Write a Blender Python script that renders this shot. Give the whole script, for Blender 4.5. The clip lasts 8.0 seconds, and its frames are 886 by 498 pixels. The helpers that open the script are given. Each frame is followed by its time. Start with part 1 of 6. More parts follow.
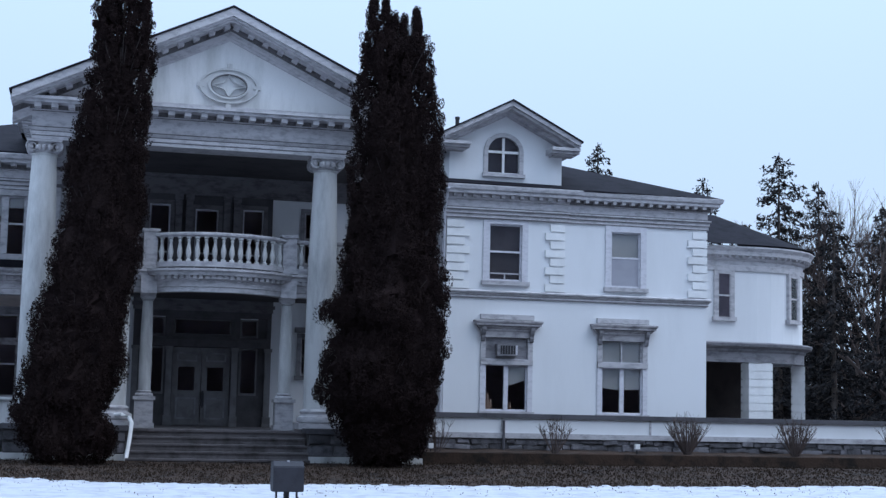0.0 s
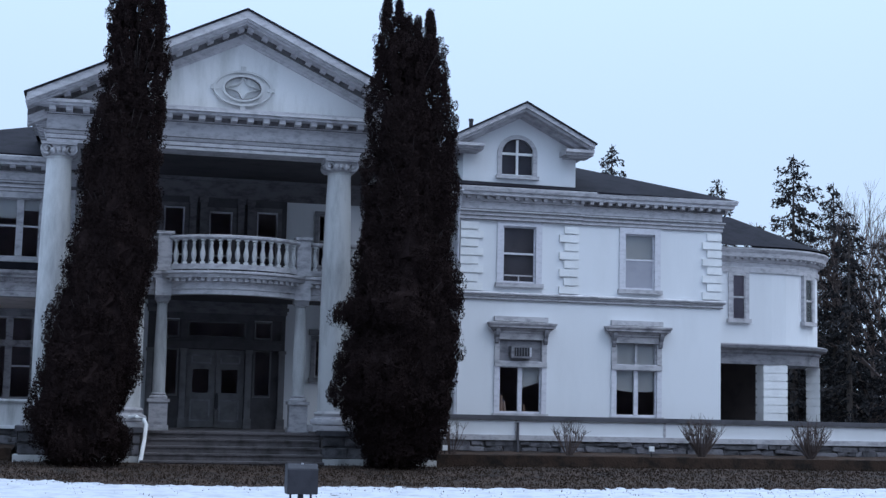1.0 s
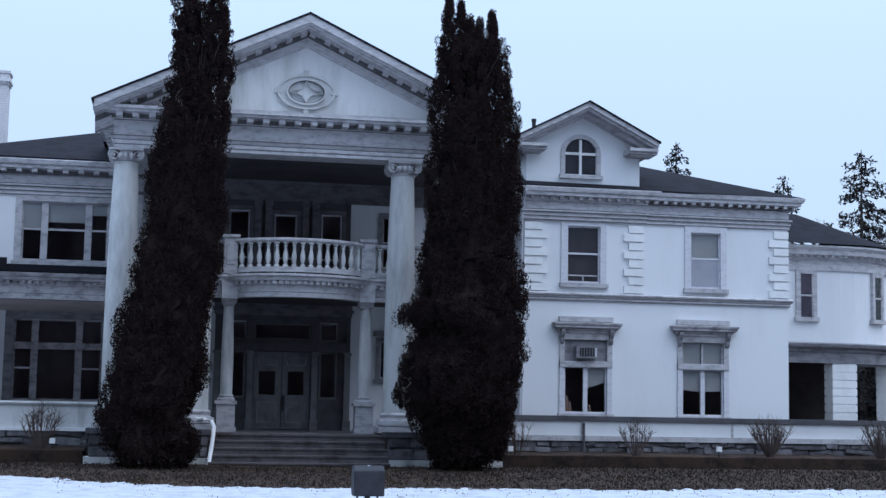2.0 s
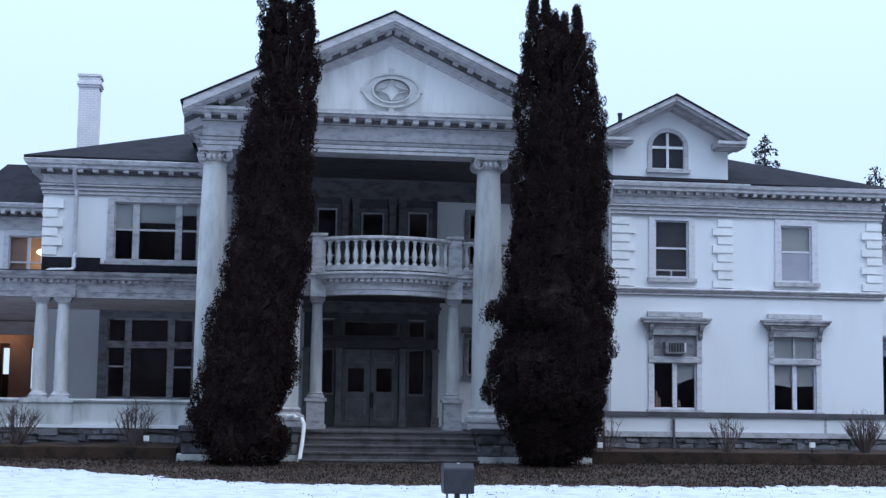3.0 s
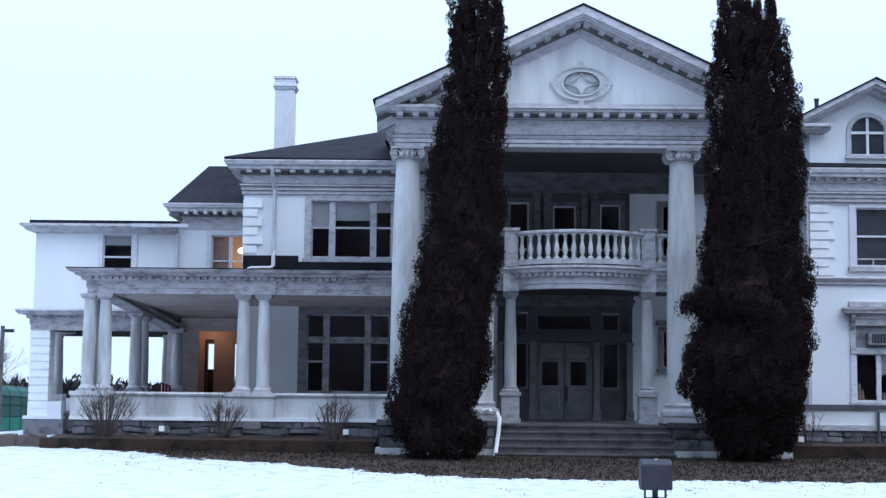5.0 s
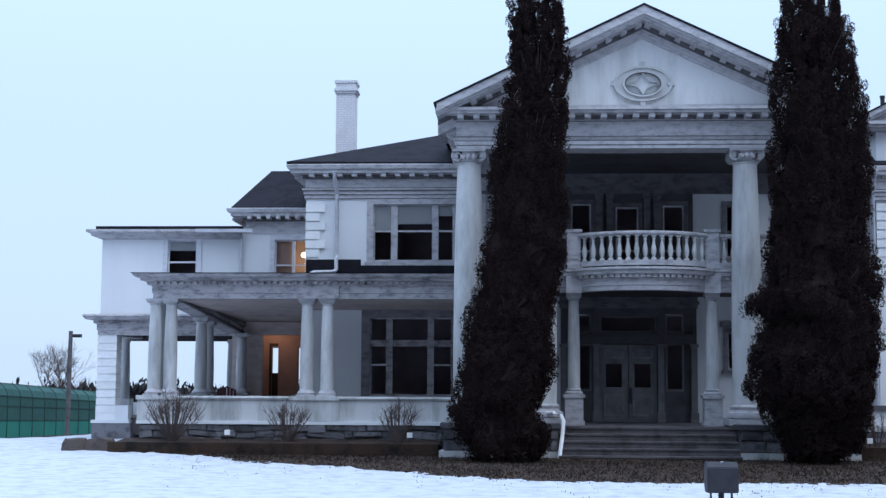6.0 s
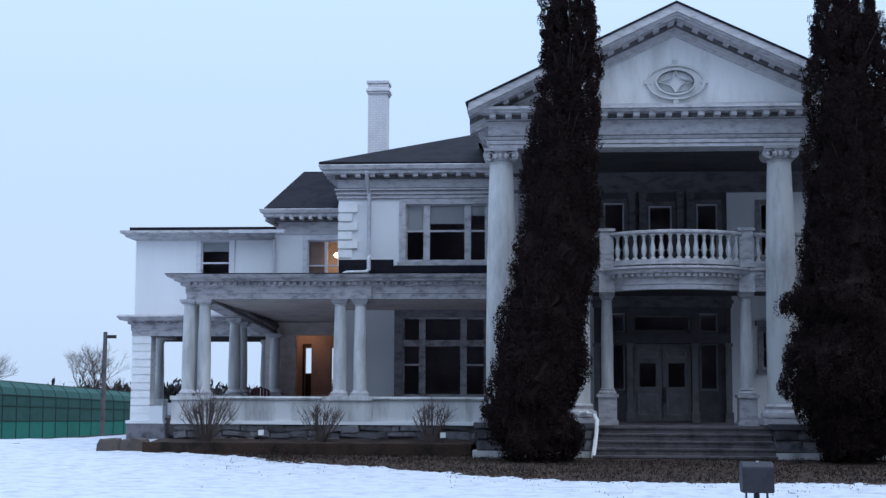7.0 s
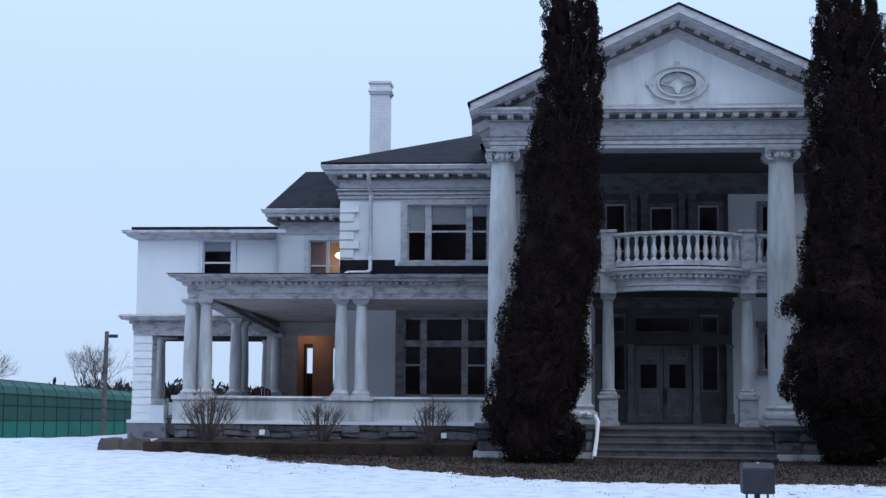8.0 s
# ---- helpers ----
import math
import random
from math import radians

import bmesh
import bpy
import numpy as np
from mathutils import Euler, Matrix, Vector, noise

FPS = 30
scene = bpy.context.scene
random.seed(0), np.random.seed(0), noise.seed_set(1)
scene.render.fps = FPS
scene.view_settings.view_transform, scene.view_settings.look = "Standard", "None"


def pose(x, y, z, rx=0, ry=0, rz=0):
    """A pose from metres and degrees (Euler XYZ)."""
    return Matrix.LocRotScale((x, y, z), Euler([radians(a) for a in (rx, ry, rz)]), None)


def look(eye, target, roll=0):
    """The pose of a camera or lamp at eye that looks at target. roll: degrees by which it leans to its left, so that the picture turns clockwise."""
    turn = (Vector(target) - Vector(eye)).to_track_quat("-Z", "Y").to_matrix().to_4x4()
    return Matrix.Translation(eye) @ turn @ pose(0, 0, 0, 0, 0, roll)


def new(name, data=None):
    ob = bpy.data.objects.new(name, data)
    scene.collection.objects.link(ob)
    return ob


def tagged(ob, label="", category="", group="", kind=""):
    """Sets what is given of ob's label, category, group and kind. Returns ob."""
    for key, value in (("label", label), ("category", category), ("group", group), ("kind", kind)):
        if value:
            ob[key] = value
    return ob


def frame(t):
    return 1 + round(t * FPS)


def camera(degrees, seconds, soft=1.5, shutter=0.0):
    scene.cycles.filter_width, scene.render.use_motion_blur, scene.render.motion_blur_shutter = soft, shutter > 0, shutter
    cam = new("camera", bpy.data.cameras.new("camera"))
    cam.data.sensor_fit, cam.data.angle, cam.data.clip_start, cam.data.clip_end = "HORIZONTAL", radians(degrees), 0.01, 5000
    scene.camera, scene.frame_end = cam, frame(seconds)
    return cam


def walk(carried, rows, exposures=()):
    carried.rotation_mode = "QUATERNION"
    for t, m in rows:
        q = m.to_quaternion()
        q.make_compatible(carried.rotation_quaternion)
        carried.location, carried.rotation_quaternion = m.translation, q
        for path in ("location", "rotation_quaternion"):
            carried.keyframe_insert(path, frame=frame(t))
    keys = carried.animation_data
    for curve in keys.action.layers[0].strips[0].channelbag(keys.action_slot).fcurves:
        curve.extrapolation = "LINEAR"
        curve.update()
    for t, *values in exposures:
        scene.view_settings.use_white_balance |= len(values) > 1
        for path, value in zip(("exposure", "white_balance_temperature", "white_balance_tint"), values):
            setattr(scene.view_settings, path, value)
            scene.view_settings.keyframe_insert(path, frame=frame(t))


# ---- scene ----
cam = camera(34.6, 8.0, soft=1.4)
PATH = [
    (0, (-2.159, -1.469, 1.754), (-1.691, 0.463, 1.969), 1.3),
    (0.5, (-2.165, -1.451, 1.745), (-1.701, 0.482, 1.962), 1.3),
    (1, (-2.155, -1.464, 1.767), (-1.706, 0.473, 1.984), 1.3),
    (1.2, (-2.155, -1.47, 1.777), (-1.716, 0.469, 1.996), 1.27),
    (2.5, (-2.171, -1.486, 1.821), (-1.871, 0.48, 2.03), 0.9),
    (3, (-2.183, -1.48, 1.846), (-1.941, 0.495, 2.052), 0.8),
    (3.5, (-2.202, -1.483, 1.871), (-2.026, 0.499, 2.073), 0.7),
    (4, (-2.192, -1.475, 1.9), (-2.086, 0.513, 2.096), 0.7),
    (4.5, (-2.207, -1.506, 1.911), (-2.17, 0.484, 2.102), 0.7),
    (5, (-2.228, -1.545, 1.932), (-2.253, 0.446, 2.122), 0.6),
    (5.2, (-2.228, -1.545, 1.939), (-2.274, 0.445, 2.13), 0.55),
    (6.3, (-2.22, -1.541, 1.952), (-2.354, 0.445, 2.144), 0.24),
    (6.5, (-2.22, -1.539, 1.952), (-2.367, 0.447, 2.142), 0.2),
    (7, (-2.228, -1.503, 1.951), (-2.386, 0.482, 2.143), 0.2),
    (7.5, (-2.233, -1.546, 1.964), (-2.397, 0.438, 2.155), 0.1),
    (8, (-2.227, -1.528, 1.94), (-2.387, 0.456, 2.133), 0.4),
]
EXPOSURES = [(0.0, 0.0), (1.0, 0.0), (2.5, 0.03), (3.0, 0.25), (3.5, 0.46), (4.0, 0.54), (4.5, 0.53), (5.2, 0.40), (6.5, 0.0), (8.0, -0.05)]
walk(cam, [(t, look(eye, target, roll)) for t, eye, target, roll in PATH], EXPOSURES)

# ---- world and light ----
world = bpy.data.worlds.new("world")
scene.world = world
world.use_nodes = True
wn, wl = world.node_tree.nodes, world.node_tree.links
wn.clear()
sky = wn.new("ShaderNodeTexSky")
sky.sky_type, sky.sun_disc = "NISHITA", False
sky.sun_elevation, sky.sun_rotation = radians(55), radians(125)
sky.air_density, sky.dust_density, sky.ozone_density = 1.2, 2.5, 2.0
cloud = wn.new("ShaderNodeMix")
cloud.data_type = "RGBA"
cloud.inputs[0].default_value = 0.86
# an overcast sky is brighter overhead than at the horizon
where, split, rise, dome = wn.new("ShaderNodeTexCoord"), wn.new("ShaderNodeSeparateXYZ"), wn.new("ShaderNodeMath"), wn.new("ShaderNodeVectorMath")
square = wn.new("ShaderNodeMath")
square.operation = "MULTIPLY"
rise.operation, rise.inputs[1].default_value, rise.inputs[2].default_value = "MULTIPLY_ADD", 2.4, 1.1
dome.operation = "SCALE"
wl.new(where.outputs["Generated"], split.inputs[0])
wl.new(split.outputs["Z"], square.inputs[0])
wl.new(split.outputs["Z"], square.inputs[1])
wl.new(square.outputs[0], rise.inputs[0])
wbg, wout = wn.new("ShaderNodeBackground"), wn.new("ShaderNodeOutputWorld")
wbg.inputs["Strength"].default_value = 0.09
wl.new(sky.outputs[0], cloud.inputs[6])
pale, climb = wn.new("ShaderNodeMix"), wn.new("ShaderNodeMath")
pale.data_type = "RGBA"
pale.inputs[6].default_value, pale.inputs[7].default_value = (6.55, 8.5, 11.6, 1), (6.08, 8.17, 11.5, 1)
climb.operation, climb.use_clamp, climb.inputs[1].default_value = "MULTIPLY", True, 5.0
wl.new(split.outputs["Z"], climb.inputs[0])
wl.new(climb.outputs[0], pale.inputs[0])
wl.new(pale.outputs[2], cloud.inputs[7])
wl.new(cloud.outputs[2], dome.inputs[0])
wl.new(rise.outputs[0], dome.inputs["Scale"])
wl.new(dome.outputs[0], wbg.inputs["Color"])
wl.new(wbg.outputs[0], wout.inputs[0])
sun = new("sun", bpy.data.lights.new("sun", "SUN"))
sun.data.energy, sun.data.angle, sun.data.color = 0.75, radians(50), (0.95, 0.97, 1.0)
sun.matrix_world = look((34, 16, 55), (2, 38, 0))
tagged(sun, kind="structure")


# ---- materials ----
MAUVE_CAST = (1.015, 0.985, 1.02)  # the shadows' slight mauve cast, put into most base colours


def material(name, base, rough=0.8, dark=None, fine=30.0, coarse=1.2, amount=0.5, bump=0.15, metal=0.0, streak=False, along=False, spec=0.3, random_value=0.0, seed=0.0):
    """Two-scale noise between base and dark, with fine relief; streak stretches the coarse stains downwards."""
    m = bpy.data.materials.new(name)
    m.use_nodes = True
    n, l = m.node_tree.nodes, m.node_tree.links
    b = n["Principled BSDF"]
    b.inputs["Roughness"].default_value = rough
    b.inputs["Metallic"].default_value = metal
    b.inputs["Specular IOR Level"].default_value = spec
    dark = dark or tuple(c * 0.6 for c in base)
    if not any(k in name for k in ("snow", "stucco", "quoin", "column", "roof", "blind")):
        base, dark = [tuple(c * k for c, k in zip(col, MAUVE_CAST)) for col in (base, dark)]
    geo = n.new("ShaderNodeNewGeometry")
    mp = n.new("ShaderNodeMapping")
    mp.inputs["Location"].default_value = (seed, seed * 0.7, seed * 0.3)
    mp.inputs["Scale"].default_value = (0.55, 0.55, 1.2) if along else (1, 1, 0.22 if streak else 1)
    l.new(geo.outputs["Position"], mp.inputs["Vector"])
    big, small = n.new("ShaderNodeTexNoise"), n.new("ShaderNodeTexNoise")
    big.inputs["Scale"].default_value, big.inputs["Detail"].default_value = coarse, 6
    big.inputs["Roughness"].default_value = 0.65
    small.inputs["Scale"].default_value, small.inputs["Detail"].default_value = fine, 3
    l.new(mp.outputs[0], big.inputs["Vector"])
    l.new(geo.outputs["Position"], small.inputs["Vector"])
    ramp = n.new("ShaderNodeMapRange")
    ramp.inputs[1].default_value, ramp.inputs[2].default_value = 0.46, 0.66
    l.new(big.outputs[0], ramp.inputs[0])
    mul = n.new("ShaderNodeMath")
    mul.operation = "MULTIPLY_ADD"
    mul.inputs[1].default_value = 0.35
    l.new(small.outputs[0], mul.inputs[0])
    l.new(ramp.outputs[0], mul.inputs[2])
    amt = n.new("ShaderNodeMath")
    amt.operation, amt.use_clamp = "MULTIPLY", True
    amt.inputs[1].default_value = amount
    l.new(mul.outputs[0], amt.inputs[0])
    mix = n.new("ShaderNodeMix")
    mix.data_type = "RGBA"
    mix.inputs[6].default_value, mix.inputs[7].default_value = (*base, 1), (*dark, 1)
    l.new(amt.outputs[0], mix.inputs[0])
    out = mix.outputs[2]
    if random_value:
        leafy = "foliage" in name
        info, hsv, mr = n.new("ShaderNodeNewGeometry" if leafy else "ShaderNodeObjectInfo"), n.new("ShaderNodeHueSaturation"), n.new("ShaderNodeMapRange")
        mr.inputs[3].default_value, mr.inputs[4].default_value = 1 - random_value, 1 + random_value
        l.new(info.outputs["Random Per Island" if leafy else "Random"], mr.inputs[0])
        l.new(mr.outputs[0], hsv.inputs["Value"])
        l.new(out, hsv.inputs["Color"])
        out = hsv.outputs[0]
    l.new(out, b.inputs["Base Color"])
    if bump:
        bp = n.new("ShaderNodeBump")
        bp.inputs["Strength"].default_value, bp.inputs["Distance"].default_value = bump, 0.02
        l.new(small.outputs[0], bp.inputs["Height"])
        l.new(bp.outputs[0], b.inputs["Normal"])
    return m


def glass_material(name, tint=0.95):
    m = bpy.data.materials.new(name)
    m.use_nodes = True
    n, l = m.node_tree.nodes, m.node_tree.links
    n.clear()
    out, mix = n.new("ShaderNodeOutputMaterial"), n.new("ShaderNodeMixShader")
    tr, gl, fr = n.new("ShaderNodeBsdfTransparent"), n.new("ShaderNodeBsdfGlossy"), n.new("ShaderNodeFresnel")
    tr.inputs[0].default_value = (tint, tint, tint * 1.02, 1)
    gl.inputs["Roughness"].default_value = 0.03
    fr.inputs[0].default_value = 1.5
    l.new(fr.outputs[0], mix.inputs[0])
    l.new(tr.outputs[0], mix.inputs[1])
    l.new(gl.outputs[0], mix.inputs[2])
    l.new(mix.outputs[0], out.inputs[0])
    return m


def glow_material(name, color, strength):
    m = bpy.data.materials.new(name)
    m.use_nodes = True
    b = m.node_tree.nodes["Principled BSDF"]
    b.inputs["Emission Color"].default_value = (*color, 1)
    b.inputs["Emission Strength"].default_value = strength
    return m


M_WALL = material("white_stucco", (0.735, 0.742, 0.76), 0.85, (0.595, 0.60, 0.615), 22, 0.5, 0.38, 0.15, streak=True)
M_TRIM = material("weathered_white_trim", (0.50, 0.50, 0.50), 0.7, (0.20, 0.20, 0.21), 45, 6.0, 0.6, 0.2, along=True)
M_GREY = material("peeling_grey_trim", (0.255, 0.255, 0.262), 0.75, (0.13, 0.13, 0.14), 28, 4.5, 0.85, 0.25, along=True, seed=3)
M_CORN = material("stained_cornice_paint", (0.56, 0.56, 0.56), 0.7, (0.20, 0.20, 0.21), 60, 7.0, 0.5, 0.2, along=True, seed=5)
M_COL = material("column_paint", (0.60, 0.60, 0.60), 0.65, (0.26, 0.26, 0.26), 40, 1.4, 0.7, 0.15, streak=True, seed=7)
M_CASE = material("window_casing_paint", (0.63, 0.64, 0.66), 0.7, (0.36, 0.37, 0.39), 60, 8.0, 0.42, 0.15, along=True, seed=9)
M_WORN = material("worn_veranda_trim", (0.47, 0.46, 0.46), 0.75, (0.15, 0.15, 0.155), 60, 5.0, 0.75, 0.25, along=True, seed=17)
M_BOARD = material("tan_painted_boards", (0.60, 0.53, 0.48), 0.8, (0.36, 0.31, 0.275), 40, 3.0, 0.6, 0.15, along=True, seed=12)
# near-black brown, chiefly for the shade inside the curved wing's loggia
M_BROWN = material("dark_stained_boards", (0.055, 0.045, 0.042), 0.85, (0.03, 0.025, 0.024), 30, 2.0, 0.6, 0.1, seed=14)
M_QUOIN = material("quoin_paint", (0.80, 0.80, 0.80), 0.8, (0.6, 0.6, 0.6), 25, 2.0, 0.4, 0.2, random_value=0.05)
M_ROOF = material("dark_roof_shingle", (0.020, 0.019, 0.025), 0.95, (0.010, 0.010, 0.013), 14, 2.0, 0.8, 0.5, spec=0.12)
# near-black: the shade under ceilings and balcony is put into the colour
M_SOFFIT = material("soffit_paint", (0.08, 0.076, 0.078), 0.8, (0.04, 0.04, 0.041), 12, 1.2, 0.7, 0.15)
M_DOOR = material("grey_door_paint", (0.085, 0.082, 0.085), 0.6, (0.035, 0.034, 0.035), 40, 2.2, 0.6, 0.1)
M_LEAF = material("worn_door_leaf_paint", (0.19, 0.188, 0.188), 0.6, (0.085, 0.084, 0.084), 40, 2.5, 0.6, 0.1, seed=21)
M_STONE = material("rubble_stone", (0.145, 0.143, 0.15), 0.95, (0.05, 0.05, 0.054), 16, 3.5, 0.8, 0.7, random_value=0.45)
M_MORTAR = material("mortar", (0.14, 0.138, 0.135), 0.95, (0.07, 0.07, 0.07), 30, 3, 0.7, 0.4)
M_CONC = material("old_concrete", (0.135, 0.125, 0.125), 0.95, (0.05, 0.046, 0.045), 20, 1.6, 0.8, 0.4)
M_CAP = material("dark_coping", (0.10, 0.10, 0.108), 0.85, (0.05, 0.05, 0.055), 20, 1.5, 0.7, 0.3)
M_SOIL = material("bare_soil_dead_grass", (0.050, 0.031, 0.021), 1.0, (0.013, 0.010, 0.008), 16, 1.5, 1.0, 1.0)
M_SNOW = material("trodden_snow", (0.51, 0.525, 0.565), 0.75, (0.29, 0.295, 0.325), 9, 2.2, 0.62, 1.0)
M_GLASS = glass_material("window_glass")
M_BLIND = material("pale_roller_blind", (0.62, 0.64, 0.62), 0.8, (0.5, 0.52, 0.5), 12, 1, 0.4, 0.05)
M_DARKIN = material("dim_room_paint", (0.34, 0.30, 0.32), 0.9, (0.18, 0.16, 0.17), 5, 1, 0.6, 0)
# dark tone for shade in creases and between blocks, with some soot
M_CREASE = material("soot_grimed_paint", (0.17, 0.165, 0.165), 0.85, (0.07, 0.07, 0.07), 30, 5, 0.8, 0.2)
M_MESH = material("pale_insect_screen", (0.34, 0.35, 0.38), 0.9, (0.27, 0.28, 0.31), 60, 2, 0.5, 0)
M_TYMP = material("streaked_tympanum_stucco", (0.74, 0.74, 0.745), 0.85, (0.40, 0.41, 0.40), 26, 1.5, 0.5, 0.2, streak=True, seed=31)
# darker copy of the grey trim: portico and veranda shade put into colour
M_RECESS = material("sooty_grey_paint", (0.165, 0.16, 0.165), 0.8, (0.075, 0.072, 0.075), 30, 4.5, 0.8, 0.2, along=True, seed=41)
M_SCREEN = material("grey_insect_screen", (0.13, 0.13, 0.14), 0.9, (0.09, 0.09, 0.1), 60, 2, 0.5, 0)
M_METAL = material("dark_metal", (0.05, 0.05, 0.055), 0.45, (0.03, 0.03, 0.03), 30, 4, 0.5, 0.05, metal=0.6)
M_GUTTER = material("galvanised_gutter", (0.55, 0.57, 0.60), 0.5, (0.36, 0.37, 0.38), 30, 2, 0.6, 0.05, metal=0.2)
M_CEDAR = material("cedar_foliage", (0.0255, 0.0178, 0.0166), 1.0, (0.0175, 0.0125, 0.0120), 10, 2.2, 0.8, 0, spec=0.0, random_value=0.08)
M_SPRUCE = material("spruce_foliage", (0.032, 0.031, 0.031), 0.9, (0.015, 0.015, 0.016), 6, 1.2, 0.8, 0, spec=0.1, random_value=0.35)
M_BARK = material("bark", (0.09, 0.075, 0.065), 0.95, (0.04, 0.034, 0.03), 18, 3, 0.7, 0.4)
M_STRAW = material("dead_grass_foliage", (0.050, 0.038, 0.028), 1.0, (0.022, 0.016, 0.014), 8, 0.55, 0.9, 0, spec=0.02, random_value=0.10)
M_TWIG = material("bare_twig", (0.11, 0.085, 0.075), 0.95, (0.06, 0.045, 0.04), 18, 3, 0.7, 0)
M_PINK = material("warm_plaster", (0.55, 0.42, 0.34), 0.85, (0.38, 0.27, 0.2), 14, 1.6, 0.6, 0.1)


def brick_material(name, base, joint):
    """White-painted brickwork: thin recessed courses under chipped paint."""
    m = material(name, base, 0.85, tuple(c * 0.72 for c in base), 30, 3.0, 0.5, 0.0)
    n, l = m.node_tree.nodes, m.node_tree.links
    b = n["Principled BSDF"]
    paint = b.inputs["Base Color"].links[0].from_socket
    geo, spread, join = n.new("ShaderNodeNewGeometry"), n.new("ShaderNodeSeparateXYZ"), n.new("ShaderNodeCombineXYZ")
    side = n.new("ShaderNodeMath")
    l.new(geo.outputs["Position"], spread.inputs[0])
    l.new(spread.outputs["X"], side.inputs[0])
    l.new(spread.outputs["Y"], side.inputs[1])
    l.new(side.outputs[0], join.inputs["X"])
    l.new(spread.outputs["Z"], join.inputs["Y"])
    br, bp = n.new("ShaderNodeTexBrick"), n.new("ShaderNodeBump")
    br.inputs["Scale"].default_value, br.inputs["Brick Width"].default_value, br.inputs["Row Height"].default_value, br.inputs["Mortar Size"].default_value = 1.0, 0.22, 0.082, 0.011
    br.inputs["Mortar"].default_value = (*joint, 1)
    l.new(join.outputs[0], br.inputs["Vector"])
    l.new(paint, br.inputs["Color1"])
    l.new(paint, br.inputs["Color2"])
    l.new(br.outputs["Color"], b.inputs["Base Color"])
    bp.invert = True
    bp.inputs["Strength"].default_value, bp.inputs["Distance"].default_value = 0.8, 0.012
    l.new(br.outputs["Fac"], bp.inputs["Height"])
    l.new(bp.outputs[0], b.inputs["Normal"])
    return m


M_BRICK = brick_material("white_painted_brick", (0.72, 0.72, 0.73), (0.57, 0.56, 0.56))


# ---- building blocks ----
PLACE = {}


def thing(name, at, label, category, group="", kind=""):
    ob = new(name)
    ob.location = at
    ob.empty_display_size = 0.2
    PLACE[ob] = Matrix.Translation(-Vector(at))
    return tagged(ob, label, category, group, kind)


def under(ob, parent):
    ob.parent = parent
    ob.matrix_parent_inverse = PLACE.get(parent, Matrix())
    return ob


def mesh_of(bm, name, mat, smooth=False):
    me = bpy.data.meshes.new(name)
    bmesh.ops.recalc_face_normals(bm, faces=bm.faces)
    if smooth:
        for f in bm.faces:
            f.smooth = True
        for e in bm.edges:
            e.smooth = len(e.link_faces) == 2 and e.calc_face_angle(0) < 0.7
    bm.to_mesh(me)
    bm.free()
    me.materials.append(mat)
    return me


def part(name, bm, mat, parent, label="", smooth=False):
    ob = under(new(name, mesh_of(bm, name, mat, smooth)), parent)
    return tagged(ob, label)


def piece(name, me, m, parent):
    ob = under(new(name, me), parent)
    ob.matrix_basis = m
    return ob


def box(bm, x0, x1, y0, y1, z0, z1):
    v = [bm.verts.new((x, y, z)) for x in (x0, x1) for y in (y0, y1) for z in (z0, z1)]
    for q in ((0, 1, 3, 2), (4, 6, 7, 5), (0, 4, 5, 1), (2, 3, 7, 6), (0, 2, 6, 4), (1, 5, 7, 3)):
        bm.faces.new([v[i] for i in q])
    return bm


def boxes(*rows):
    bm = bmesh.new()
    for r in rows:
        box(bm, *r)
    return bm


def lathe(bm, profile, cx=0, cy=0, n=24):
    rings = []
    for r, z in profile:
        rings.append([bm.verts.new((cx + r * math.cos(2 * math.pi * i / n), cy + r * math.sin(2 * math.pi * i / n), z)) for i in range(n)])
    for a, b in zip(rings, rings[1:]):
        for i in range(n):
            bm.faces.new((a[i], a[(i + 1) % n], b[(i + 1) % n], b[i]))
    bm.faces.new(rings[0][::-1])
    bm.faces.new(rings[-1])
    return bm


def sweep(bm, path, profile):
    """Carries a closed profile of (out, z) along a plan path; out is to the right of the way along it."""
    pts = [Vector(p) for p in path]
    rows = []
    for i, p in enumerate(pts):
        ds = []
        if i:
            ds.append((p - pts[i - 1]).normalized())
        if i < len(pts) - 1:
            ds.append((pts[i + 1] - p).normalized())
        ns = [Vector((d.y, -d.x)) for d in ds]
        nn = ns[0] if len(ns) == 1 else (ns[0] + ns[1]) / (1 + ns[0].dot(ns[1]))
        rows.append([bm.verts.new((p.x + nn.x * o, p.y + nn.y * o, z)) for o, z in profile])
    k = len(profile)
    for a, b in zip(rows, rows[1:]):
        for j in range(k):
            bm.faces.new((a[j], a[(j + 1) % k], b[(j + 1) % k], b[j]))
    bm.faces.new(rows[0])
    bm.faces.new(rows[-1][::-1])
    return bm


def tube(bm, pts, radii, n=6):
    """A round bar through points, tapering by radii."""
    pts = [Vector(p) for p in pts]
    rings = []
    for i, p in enumerate(pts):
        d = (pts[min(i + 1, len(pts) - 1)] - pts[max(i - 1, 0)]).normalized()
        u = d.orthogonal().normalized()
        w = d.cross(u)
        r = radii[i] if hasattr(radii, "__len__") else radii
        rings.append([bm.verts.new(p + r * (math.cos(2 * math.pi * k / n) * u + math.sin(2 * math.pi * k / n) * w)) for k in range(n)])
    for a, b in zip(rings, rings[1:]):
        off = min(range(n), key=lambda o: (a[0].co - b[o].co).length)
        for k in range(n):
            bm.faces.new((a[k], a[(k + 1) % n], b[(k + 1 + off) % n], b[(k + off) % n]))
    bm.faces.new(rings[0][::-1])
    bm.faces.new(rings[-1])
    return bm


